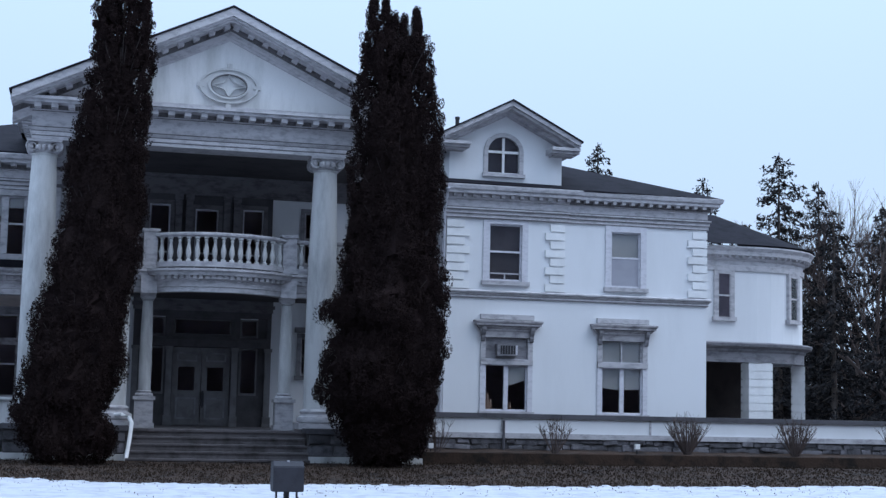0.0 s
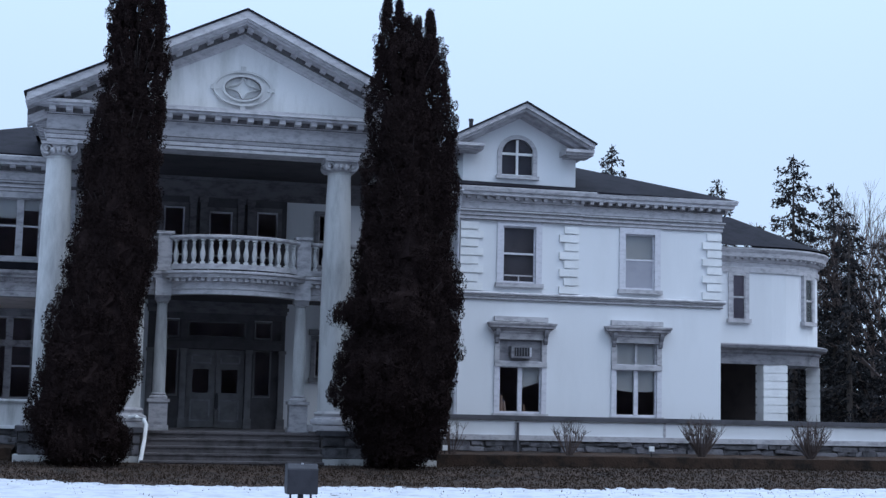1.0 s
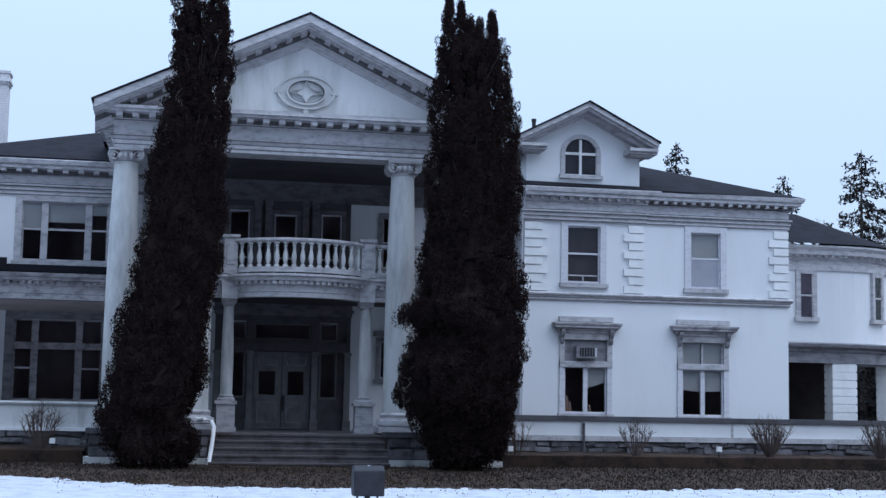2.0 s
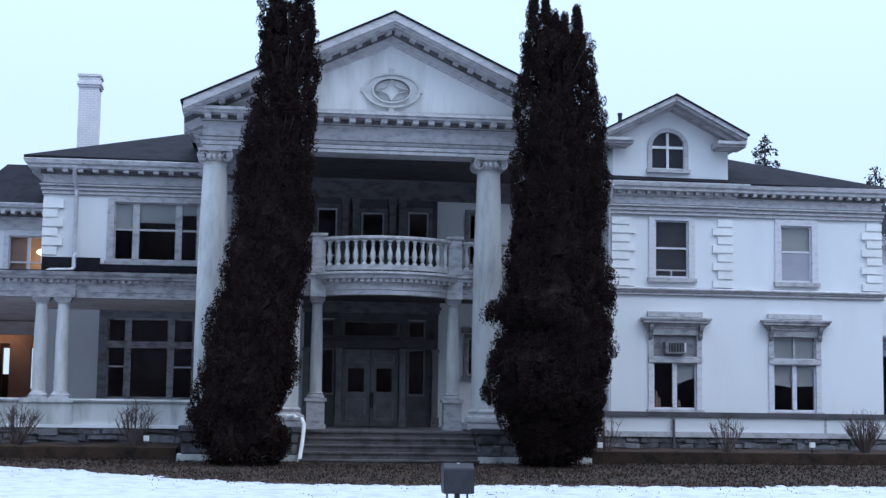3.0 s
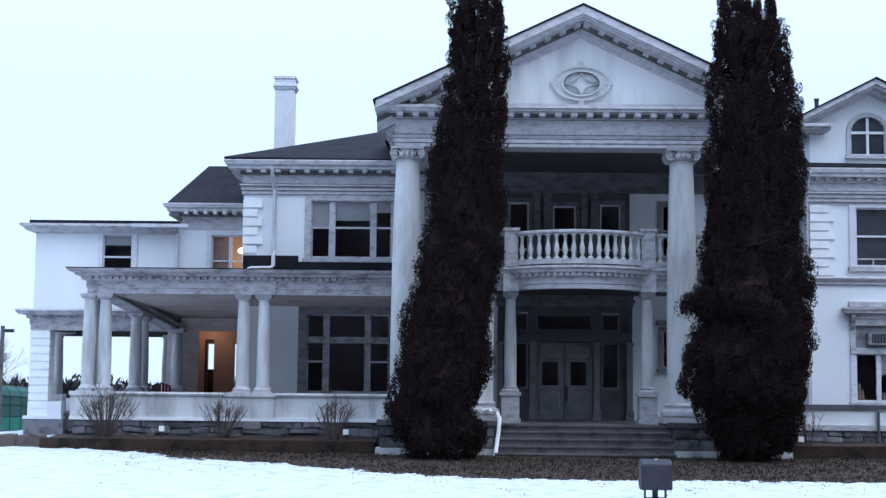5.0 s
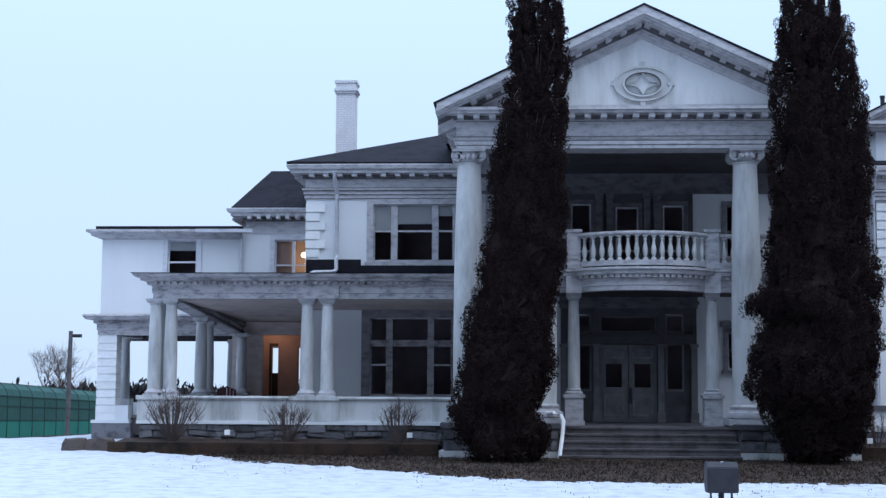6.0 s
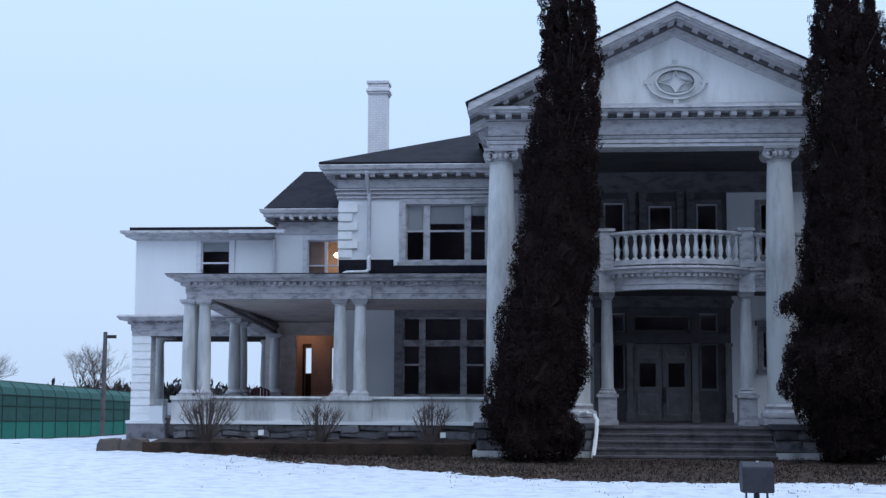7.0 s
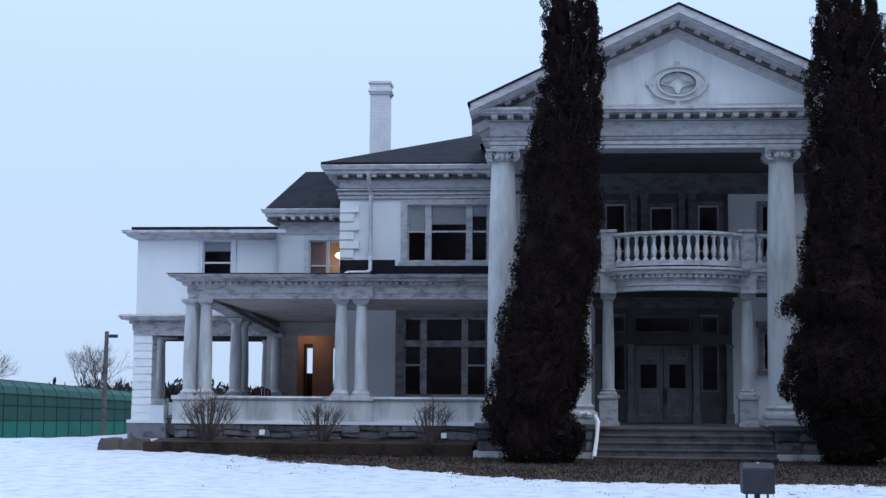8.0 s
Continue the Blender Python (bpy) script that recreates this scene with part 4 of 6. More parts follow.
DOOR_FRAME = ((-1.08, -0.96, fy, WY + 0.2, 0.9, 4.16), (2.90, 3.02, fy, WY + 0.2, 0.9, 4.16), (-1.08, 3.02, fy - 0.04, WY + 0.2, 4.16, 4.34),
              (-0.11, 0.10, fy - 0.02, WY + 0.2, 0.9, 4.16), (1.83, 2.05, fy - 0.02, WY + 0.2, 0.9, 4.16), (-0.96, 2.9, fy - 0.08, WY + 0.2, 3.26, 3.56),
              (-1.0, 2.95, fy - 0.14, fy - 0.08, 3.46, 3.56), (0.10, 1.83, fy + 0.03, WY + 0.1, 3.56, 3.64), (0.10, 1.83, fy + 0.03, WY + 0.1, 4.08, 4.16),
              (2.05, 2.9, fy + 0.03, WY + 0.1, 0.9, 1.84), (-0.96, -0.11, fy + 0.03, WY + 0.1, 0.9, 1.84))
doorway = part("doorway", boxes(DOOR_FRAME[2]), M_DOOR, portico, "weathered grey door surround with side lights and transom")
for r in DOOR_FRAME[:2] + DOOR_FRAME[3:]:
    part("frame_member", boxes(r), M_DOOR, doorway)
for x in (-0.005, 1.94, 2.94, -1.0):
    part("pilaster", boxes((x - 0.09, x + 0.09, fy - 0.06, fy, 1.2, 3.2), (x - 0.12, x + 0.12, fy - 0.1, fy, 0.9, 1.2), (x - 0.12, x + 0.12, fy - 0.1, fy, 3.16, 3.26)), M_LEAF, doorway)
for a, b, z0, z1 in ((0.16, 1.77, 3.66, 4.06), (2.14, 2.58, 3.64, 4.08), (2.14, 2.58, 1.9, 3.2), (-0.64, -0.2, 3.64, 4.08), (-0.64, -0.2, 1.9, 3.2)):
    part("pane", boxes((a, b, WY + 0.0, WY + 0.008, z0, z1)), M_GLASS, doorway)
    part("glazing_bar", boxes((a - 0.05, a, WY - 0.04, WY + 0.03, z0 - 0.05, z1 + 0.05), (b, b + 0.05, WY - 0.04, WY + 0.03, z0 - 0.05, z1 + 0.05), (a, b, WY - 0.04, WY + 0.03, z1, z1 + 0.05), (a, b, WY - 0.04, WY + 0.03, z0 - 0.05, z0)), M_LEAF, doorway)
for r in ((2.63, 2.9), (2.05, 2.09), (-0.96, -0.69), (-0.15, -0.11)):
    part("reveal", boxes((*r, WY - 0.02, WY + 0.05, 1.84, 4.16)), M_DOOR, doorway)
for x0, hand in ((0.11, 1), (0.975, -1)):
    x1 = x0 + 0.845
    leaf = part("door", holed(bmesh.new(), x0, x1, 0.92, 3.24, WY - 0.03, WY + 0.03, [(x0 + 0.17, x1 - 0.19, 1.95, 2.66)]), M_LEAF, doorway, "grey panelled door leaf with a square light")
    part("pane", boxes((x0 + 0.17, x1 - 0.19, WY, WY + 0.006, 1.95, 2.66)), M_GLASS, leaf)
    for z0, z1 in ((1.1, 1.75), (2.82, 3.1)):
        bm = bmesh.new()
        holed(bm, x0 + 0.12, x1 - 0.12, z0, z1, WY - 0.055, WY - 0.03, [(x0 + 0.17, x1 - 0.17, z0 + 0.05, z1 - 0.05)])
        part("panel_moulding", bm, M_GREY, leaf)
hd = part("door_handle", boxes((0.99, 1.05, WY - 0.10, WY - 0.05, 1.45, 1.95), (0.97, 1.07, WY - 0.05, WY - 0.03, 1.5, 1.9)), M_METAL, doorway, "dark door pull")

# upper doors and pilasters on the balcony
upper = part("balcony_surround", holed(bmesh.new(), -1.05, 2.95, 5.24, 7.85, WY - 0.06, WY, [rect(EYE_WINDOWS[k]) for k in ("balcony_a", "balcony_b", "balcony_c")]), M_DOOR, portico, "grey boarded surround of the balcony doors")
for key in ("balcony_a", "balcony_b", "balcony_c"):
    x0, x1, z0, z1 = EYE_WINDOWS[key]
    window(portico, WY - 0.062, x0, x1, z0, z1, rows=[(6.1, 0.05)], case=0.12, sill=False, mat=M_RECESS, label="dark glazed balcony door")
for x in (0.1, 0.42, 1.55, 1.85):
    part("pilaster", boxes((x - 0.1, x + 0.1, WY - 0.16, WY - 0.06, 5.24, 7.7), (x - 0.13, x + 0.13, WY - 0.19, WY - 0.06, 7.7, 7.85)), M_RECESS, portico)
for key in ("balcony_d", "balcony_e", "small", "small_l"):
    x0, x1, z0, z1 = EYE_WINDOWS[key]
    window(portico, WY, x0, x1, z0, z1, rows=[((z0 + z1) / 2, 0.05)], case=0.12, mat=M_GREY, label="narrow sash window in a grey frame")
    if key.startswith("small"):
        part("hood", boxes((x0 - 0.2, x1 + 0.2, WY - 0.18, WY, z1 + 0.14, z1 + 0.3)), M_GREY, portico)

part("lintel_panel", boxes((-1.12, 3.06, WY - 0.10, WY, 4.345, 4.695)), M_RECESS, doorway, "grey panel over the transom, darkened for the recess's shade")
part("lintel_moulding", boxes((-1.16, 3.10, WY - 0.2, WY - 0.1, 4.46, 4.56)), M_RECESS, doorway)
# ring coloured dark for the shaded edge of the star's recess
bm = bmesh.new()
oval(bm, OX, OZ, 0.505, 0.325, 0.475, 0.30, 37.09, 37.2)
part("inner_ring", bm, M_CREASE, med, "dark inner ring for the recess edge's shade")

# ---- steps and cheek blocks ----
steps = thing("front_steps", (CX, 36.5, 0), "worn grey stone steps up to the portico", "steps")
part("porch_floor", boxes((PL - 0.3, PR + 0.3, 37.0, 42.0, 0.02, 0.9)), M_CONC, steps)
for i in range(4):
    z = 0.72 - i * 0.18
    st = part("step", boxes((-1.3, 3.42, 36.7 - i * 0.31, 36.998 - i * 0.31, 0.0, z), (-1.3, 3.42, 36.67 - i * 0.31, 36.7 - i * 0.31, z - 0.05, z)), M_CONC, steps)
part("nosing", boxes((-1.3, 3.42, 36.96, 37.0, 0.84, 0.905)), M_CONC, steps)


def cheek(x0, x1):
    c = part("cheek_block", boxes((x0 + 0.04, x1 - 0.04, 36.3, 37.0, 0.0, 0.86)), M_MORTAR, steps, "rough stone cheek block with a dark cap and pale footing")
    part("cap", boxes((x0 - 0.06, x1 + 0.06, 36.18, 37.2, 0.86, 0.99)), M_CAP, c)
    n = 4
    for i in range(n):
        a, b = x0 - 0.08 + (x1 - x0 + 0.16) * i / n, x0 - 0.08 + (x1 - x0 + 0.16) * (i + 1) / n
        part("footing", boxes((a, b - 0.015, 36.12, 36.9, 0.0, 0.26)), M_COL, c)
    rnd = random.Random(int(x0 * 10) + 50)
    for row in range(2):
        x = x0
        while x < x1 - 0.05:
            w = min(rnd.uniform(0.4, 0.8), x1 - x)
            piece("stone", STONES[rnd.randrange(4)], Matrix.LocRotScale((x + w / 2, 36.3, 0.41 + row * 0.3), None, (w - 0.03, 0.16, 0.27)), c)
            x += w


STONES = []
for k in range(4):
    rnd = random.Random(k + 3)
    bm = boxes((-0.5, 0.5, -0.5, 0.5, -0.5, 0.5))
    bmesh.ops.bevel(bm, geom=bm.edges[:], offset=0.09, segments=1, affect="EDGES")
    for v in bm.verts:
        v.co += Vector((rnd.uniform(-0.04, 0.04), rnd.uniform(-0.15, 0.15), rnd.uniform(-0.05, 0.05)))
    STONES.append(mesh_of(bm, "stone", M_STONE))
cheek(-4.35, -1.3)
cheek(3.42, 6.45)
rail = thing("handrail", (-1.3, 36, 0), "white painted pipe handrail beside the steps", "handrail")
part("pipe", tube(bmesh.new(), [(-1.72, 37.1, 1.24), (-1.4, 36.9, 1.26), (-1.22, 36.75, 1.2), (-1.15, 36.6, 1.06), (-1.2, 36.25, 0.62), (-1.3, 35.75, 0.0)], 0.055, 8), M_QUOIN, rail, smooth=True)


# ---- left veranda ----
VY = 38.4
porch = thing("veranda", (-9, 40, 0), "white columned veranda with a dentilled cornice and stone base", "veranda")
VZ = 1.64
v_path = [(-13.1 + 0.35, 45.9), (-13.1 + 0.35, VY), (PL - 0.1, VY)]
VPROF = [(-0.5, 4.40), (0.0, 4.40), (0.0, 4.54), (0.03, 4.56), (0.03, 4.76), (0.08, 4.79), (0.08, 4.88), (0.30, 4.90), (0.30, 4.95), (0.45, 5.0), (0.50, 5.08), (-0.5, 5.10)]
vc = part("entablature", sweep(bmesh.new(), v_path, VPROF), M_WORN, porch, "stained white entablature with dentils")
bm = bmesh.new()
box(bm, -0.05, 0.05, -0.2, -0.03, 4.795, 4.885)
VDENT = mesh_of(bm, "dentil", M_WORN)
for x, y, turn in spaced(v_path, 0.19, 0.1):
    piece("dentil", VDENT, pose(x, y, 0, 0, 0, turn), vc)
part("entablature_break", boxes((-8.72, -7.42, VY - 0.08, VY, 4.40, 4.78)), M_WORN, porch)
bm = bmesh.new()
vs = [bm.verts.new(p) for p in ((-13.3, 37.85, 5.10), (PL, 37.85, 5.10), (PL, 41.95, 5.24), (-8.95, 41.95, 5.24), (-8.95, 45.9, 5.24), (-13.3, 45.9, 5.14))]
bm.faces.new((vs[0], vs[1], vs[2], vs[3]))
bm.faces.new((vs[0], vs[3], vs[4], vs[5]))
part("roof", bm, M_ROOF, porch, "low dark veranda roof")
part("roof_curb", boxes((-8.9, PL, 41.82, 41.87, 5.2, 5.64)), M_ROOF, porch, "dark flashing where the roof meets the wall")
part("roof_curb", boxes((-8.9, -7.2, 41.78, 41.819, 5.2, 5.82)), M_ROOF, porch)
# ceiling tilted to suit the camera's view of its far edge
bm = boxes((-12.3, PL, VY + 0.45, 46.0, 4.43, 4.49))
for v in bm.verts:
    v.co.z -= 0.05 * max(0, v.co.y - 38.9)
part("ceiling", bm, M_BOARD, porch, "tan boarded veranda ceiling sloping to the back")


def side_beam(rows):
    """A beam along the open side, its fall to the back fitted to the camera's view; rows: inset of its inner face,
    depth below the beam's top.
    """
    bm = bmesh.new()
    for inset, top, low in rows:
        v = [bm.verts.new((x, y, z)) for y, xo, xi, zb in ((38.9, -12.74, -12.22, 4.41), (45.8, -12.1, -11.62, 3.66)) for x, z in ((xo, zb + low), (xi + inset, zb + low), (xi + inset, zb + top), (xo, zb + top))]
        for q in ((0, 1, 2, 3), (7, 6, 5, 4), (0, 4, 5, 1), (1, 5, 6, 2), (2, 6, 7, 3), (3, 7, 4, 0)):
            bm.faces.new([v[i] for i in q])
    return bm


part("side_beam", side_beam([(0.0, 0.36, 0.0)]), M_WORN, porch, "stained beam of the open veranda side")
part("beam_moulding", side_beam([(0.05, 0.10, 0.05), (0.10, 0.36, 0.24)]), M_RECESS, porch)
part("back_frieze", boxes((-12.0, -8.96, 45.86, 45.95, 3.66, 4.07), (-12.0, -8.96, 45.80, 45.86, 3.66, 3.74), (-12.0, -8.96, 45.78, 45.86, 3.94, 4.06)), M_BOARD, porch, "moulded tan frieze at the back of the veranda")
part("floor", boxes((-13.0, PL - 0.3, VY + 0.3, 45.9, 0.5, 0.9)), M_CONC, porch)


def slim_column(x, y, z0=VZ, z1=4.40, r=0.19):
    h = z1 - z0
    c = part("column", lathe(bmesh.new(), [(r, z0 + 0.2), (r * 1.02, z0 + h * 0.35), (r * 0.93, z0 + h * 0.7), (r * 0.82, z1 - 0.18), (r * 0.98, z1 - 0.16), (r * 0.98, z1 - 0.13), (r * 0.85, z1 - 0.12)], x, y, 20), M_COL, porch, "slim white veranda column", True)
    part("base", lathe(bmesh.new(), [(r * 1.35, z0 + 0.06), (r * 1.4, z0 + 0.1), (r * 1.25, z0 + 0.14), (r * 1.1, z0 + 0.16), (r, z0 + 0.2)], x, y, 20), M_TRIM, c, smooth=True)
    part("plinth", boxes((x - r * 1.4, x + r * 1.4, y - r * 1.4, y + r * 1.4, z0, z0 + 0.06)), M_TRIM, c)
    part("capital", boxes((x - r * 1.25, x + r * 1.25, y - r * 1.25, y + r * 1.25, z1 - 0.07, z1), (x - r * 1.1, x + r * 1.1, y - r * 1.1, y + r * 1.1, z1 - 0.12, z1 - 0.07)), M_TRIM, c)


for x, y in ((-12.72, 38.65), (-12.27, 38.65), (-12.72, 39.25), (-8.35, 38.65), (-7.77, 38.65), (-12.22, 42.3), (-12.17, 43.05), (-11.6, 45.62)):
    slim_column(x, y, z1=4.40 if y < 40 else 4.41 - 0.1087 * (y - 38.9))
# parapet
pp = [(-13.05, 45.9), (-13.05, VY), (PL - 0.05, VY)]
part("parapet", sweep(bmesh.new(), pp, [(-0.4, 0.95), (0.0, 0.95), (0.0, 1.53), (0.05, 1.55), (0.08, 1.60), (0.06, 1.64), (-0.4, 1.65)]), M_COL, porch, "white parapet with a moulded top")
part("ledge", sweep(bmesh.new(), pp, [(-0.4, 0.86), (0.08, 0.86), (0.08, 0.95), (-0.4, 0.96)]), M_WALL, porch)
for a, b in ((-13.12, -12.0), (-8.75, -7.4)):
    part("parapet_pier", boxes((a, b, VY - 0.05, VY, 0.96, 1.54), (a - 0.03, b + 0.03, VY - 0.10, VY, 1.54, 1.655)), M_COL, porch)
vbase = part("stone_base", boxes((-13.03, PL, VY + 0.02, VY + 0.3, 0.0, 0.86)), M_MORTAR, porch, "rubble stone base")


def rubble(parent, x0, x1, y, z0, z1, seed, rows=4):
    rnd = random.Random(seed)
    z = z0
    for r in range(rows):
        h = (z1 - z0) / rows
        x = x0 + rnd.uniform(-0.2, 0)
        while x < x1 - 0.05:
            w = min(rnd.choice((0.25, 0.35, 0.5, 0.7, 0.95)) * rnd.uniform(0.85, 1.2), x1 - x)
            hh = h * rnd.uniform(0.7, 1.25)
            piece("stone", STONES[rnd.randrange(4)], Matrix.LocRotScale((x + w / 2, y + rnd.uniform(-0.03, 0.02), z + h / 2 + rnd.uniform(-0.03, 0.03)), Euler((0, rnd.uniform(-0.09, 0.09), 0)), (w - 0.02, rnd.uniform(0.1, 0.18), hh - 0.015)), parent)
            x += w
        z += h


# back wall with an opening into a warm-lit vestibule
part("back_wall", holed(bmesh.new(), -12.0, -8.95, 0.9, 4.6, 45.95, 46.2, [(-10.97, -9.3, 0.8, 3.64)]), M_BOARD, porch, "pale wall at the back of the veranda")
vest = part("vestibule", holed(bmesh.new(), -12.2, -8.95, 0.9, 4.05, 47.5, 47.7, [(-10.92, -10.7, 1.3, 3.25), (-10.0, -9.82, 1.3, 3.25)]), M_PINK, porch, "warm-lit plaster wall of the vestibule")
part("side_wall", boxes((-11.6, -11.4, 46.21, 47.5, 0.9, 4.05)), M_PINK, vest)
part("door_casing", boxes((-11.0, -10.925, 47.44, 47.5, 0.9, 3.3), (-11.0, -10.7, 47.44, 47.5, 3.3, 3.4)), M_BARK, vest)
for i in range(16):
    part("clapboard", boxes((-10.68, -10.02, 47.478, 47.5, 0.92 + i * 0.16, 1.07 + i * 0.16)), M_PINK, vest)
for i in range(18):
    part("clapboard", boxes((-11.98, -10.99, 45.93, 45.95, 0.92 + i * 0.15, 1.06 + i * 0.15)), M_BOARD, porch)
# added dark board, stands in for the plant silhouetted in the slit
part("door_panel", boxes((-10.92, -10.7, 47.55, 47.6, 1.3, 2.38)), M_BROWN, vest, "dark board standing for a plant's silhouette in the slit")
lampt = thing("porch_lamp", (-10.6, 46.8, 3.9), "warm ceiling lamp in the vestibule", "lamp")
part("canopy", lathe(bmesh.new(), [(0.12, 4.0), (0.12, 4.08)], -10.75, 46.8, 14), M_METAL, lampt)
part("globe", lathe(bmesh.new(), [(0.03, 3.74), (0.10, 3.78), (0.13, 3.86), (0.11, 3.96), (0.06, 4.0)], -10.75, 46.8, 14), glow_material("lamp_globe", (1.0, 0.55, 0.25), 3.0), lampt, smooth=True)
pl = new("porch_bulb", bpy.data.lights.new("porch_bulb", "POINT"))
pl.data.energy, pl.data.color, pl.data.shadow_soft_size = 4.2, (1.0, 0.60, 0.43), 0.1
pl.location = (-10.75, 46.8, 3.68)

# chair on the veranda
chair = thing("porch_chair", (-11.2, 42.5, 0.9), "dark red slatted garden chair with a rounded back", "chair")
M_RED = material("dark_red_paint", (0.12, 0.02, 0.035), 0.6, (0.06, 0.012, 0.02), 20, 3, 0.5, 0.05)
part("seat", boxes((-11.5, -10.9, 42.2, 42.8, 1.26, 1.31)), M_RED, chair)
for i in range(6):
    x = -11.46 + i * 0.104
    top = 1.88 - 0.9 * (x + 11.2) ** 2
    part("back_slat", boxes((x - 0.035, x + 0.035, 42.8, 42.84, 1.3, top)), M_RED, chair)
part("back_rail", tube(bmesh.new(), [(-11.5, 42.82, 1.65), (-11.42, 42.82, 1.82), (-11.2, 42.82, 1.9), (-10.98, 42.82, 1.82), (-10.9, 42.82, 1.65)], 0.03, 6), M_RED, chair, smooth=True)
for x in (-11.47, -10.93):
    for y in (42.24, 42.78):
        part("leg", boxes((x - 0.03, x + 0.03, y - 0.03, y + 0.03, 0.9, 1.26)), M_RED, chair)
    part("arm", boxes((x - 0.05, x + 0.05, 42.2, 42.82, 1.5, 1.54)), M_RED, chair)
chair.location.x -= 0.3

# ---- rear left wing over its loggia ----
LY = 46.0
wing = thing("rear_wing", (-13, 48, 0), "white stucco rear wing with a flat roof over an open loggia", "building wing")
LW1, LW2 = (-14.28, -13.28, 5.62, 6.86), (-10.62, -9.1, 5.6, 6.86)
part("wall", holed(bmesh.new(), -16.55, -8.95, 4.2, 7.3, LY, LY + 0.3, [rect(LW1), rect(LW2)]), M_WALL, wing)
part("wall", boxes((-16.55, -16.25, LY + 0.302, 50.5, 4.2, 7.05)), M_WALL, wing)
part("wall", boxes((-16.25, -8.95, 50.2, 50.5, 4.2, 7.05)), M_WALL, wing)
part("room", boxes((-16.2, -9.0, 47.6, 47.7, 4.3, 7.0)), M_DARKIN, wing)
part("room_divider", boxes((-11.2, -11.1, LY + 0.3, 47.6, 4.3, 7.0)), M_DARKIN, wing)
part("soffit", boxes((-16.5, -9.0, LY + 0.05, 50.4, 4.1, 4.2)), M_SOFFIT, wing)
part("flat_roof", boxes((-16.7, -11.7, LY - 0.3, 50.6, 7.12, 7.3)), M_ROOF, wing, "flat dark roof edge")
part("eave", sweep(bmesh.new(), [(-16.55, 50.4), (-16.55, LY), (-11.75, LY)], [(-0.05, 6.86), (0.10, 6.9), (0.3, 6.98), (0.32, 7.04), (0.45, 7.10), (0.45, 7.18), (-0.05, 7.18)]), M_TRIM, wing)
part("gutter", boxes((-13.2, -11.3, LY - 0.62, LY - 0.47, 7.06, 7.17)), M_GUTTER, wing)
window(wing, LY, *LW1, rows=[(6.1, 0.06)], blinds=[(LW1[0], LW1[1], 6.5, 6.84)], case=0.16, label="sash window with a half-drawn blind")
lit = window(wing, LY, *LW2, cols=[(-9.98, 0.1)], rows=[(6.0, 0.05)], case=0.16, label="window with a warm lamp glowing inside")
part("curtain", boxes((LW2[0], LW2[0] + 0.62, LY + 0.2, LY + 0.23, 5.6, 6.86)), M_PINK, lit, "warm-toned curtain")
ilamp = thing("room_lamp", (-9.55, 46.5, 6.2), "glowing round lamp seen behind the glass", "lamp")
part("globe", lathe(bmesh.new(), [(0.02, 6.28), (0.12, 6.31), (0.17, 6.38), (0.12, 6.46), (0.02, 6.48)], -9.62, 46.4, 14), glow_material("lamp_glow", (1.0, 0.8, 0.55), 6.0), ilamp, smooth=True)
part("stem", lathe(bmesh.new(), [(0.015, 6.48), (0.015, 7.0)], -9.62, 46.4, 8), M_METAL, ilamp)
rl = new("room_bulb", bpy.data.lights.new("room_bulb", "POINT"))
rl.data.energy, rl.data.color, rl.data.shadow_soft_size = 22, (1.0, 0.62, 0.28), 0.15
rl.location = (-9.7, 46.8, 6.2)
# raised roof block behind
part("frieze", boxes((-11.62, -8.95, LY - 0.04, LY, 7.07, 7.18), (-11.62, -8.95, LY - 0.02, LY + 0.25, 7.18, 7.55)), M_CORN, wing)
cornice([(-11.62, 50.0), (-11.62, LY), (-8.96, LY)], [(o * 0.8, z) for o, z in PROFILE if z > 8.15], wing, lift=-0.75, label="short stained cornice under the hipped roof")
roof("hip_roof", [(-12.02, 45.45, 7.86), (-8.96, 45.45, 7.86), (-8.96, 51, 7.86), (-12.02, 51, 7.86), (-11.17, 48.2, 9.5), (-8.96, 48.2, 9.5)], [(0, 1, 5, 4), (1, 2, 5), (2, 3, 4, 5), (3, 0, 4)], wing, "dark hipped roof", 0.05)
downspout([(-11.75, 45.55, 7.08), (-11.75, 45.9, 6.9), (-11.75, 45.92, 5.2)], wing)
# loggia band, piers and columns
lp = [(-16.6, 50.3), (-16.6, LY), (-11.95, LY)]
band = part("band", sweep(bmesh.new(), lp, [(-0.45, 3.62), (0.02, 3.62), (0.02, 3.78), (0.05, 3.8), (0.05, 3.98), (0.12, 4.02), (0.12, 4.10), (0.35, 4.14), (0.45, 4.26), (0.40, 4.32), (-0.45, 4.34)]), M_WORN, wing, "stained moulded band with dentils")
part("rear_beam", boxes((-16.6, -9.0, 50.0, 50.35, 3.55, 4.1)), M_SOFFIT, wing)
for x, y, turn in spaced(lp, 0.2, 0.1):
    piece("dentil", VDENT, pose(x, y, -0.77, 0, 0, turn), band)
rusticated(wing, -16.28, LY, 0, 0.66, 0.75, 3.62, 11)
part("pier_foot", boxes((-16.75, -15.45, LY - 0.1, LY + 0.5, 0.66, 0.76), (-16.62, -15.5, LY - 0.02, LY + 0.4, 0.76, 1.25)), M_WALL, wing)
part("stone_foot", boxes((-16.72, -15.4, LY - 0.08, LY + 0.6, -0.1, 0.66)), M_STONE, wing)
part("loggia_parapet", boxes((-16.5, -12.0, 50.0, 50.3, 0.0, 1.3)), M_WALL, wing)
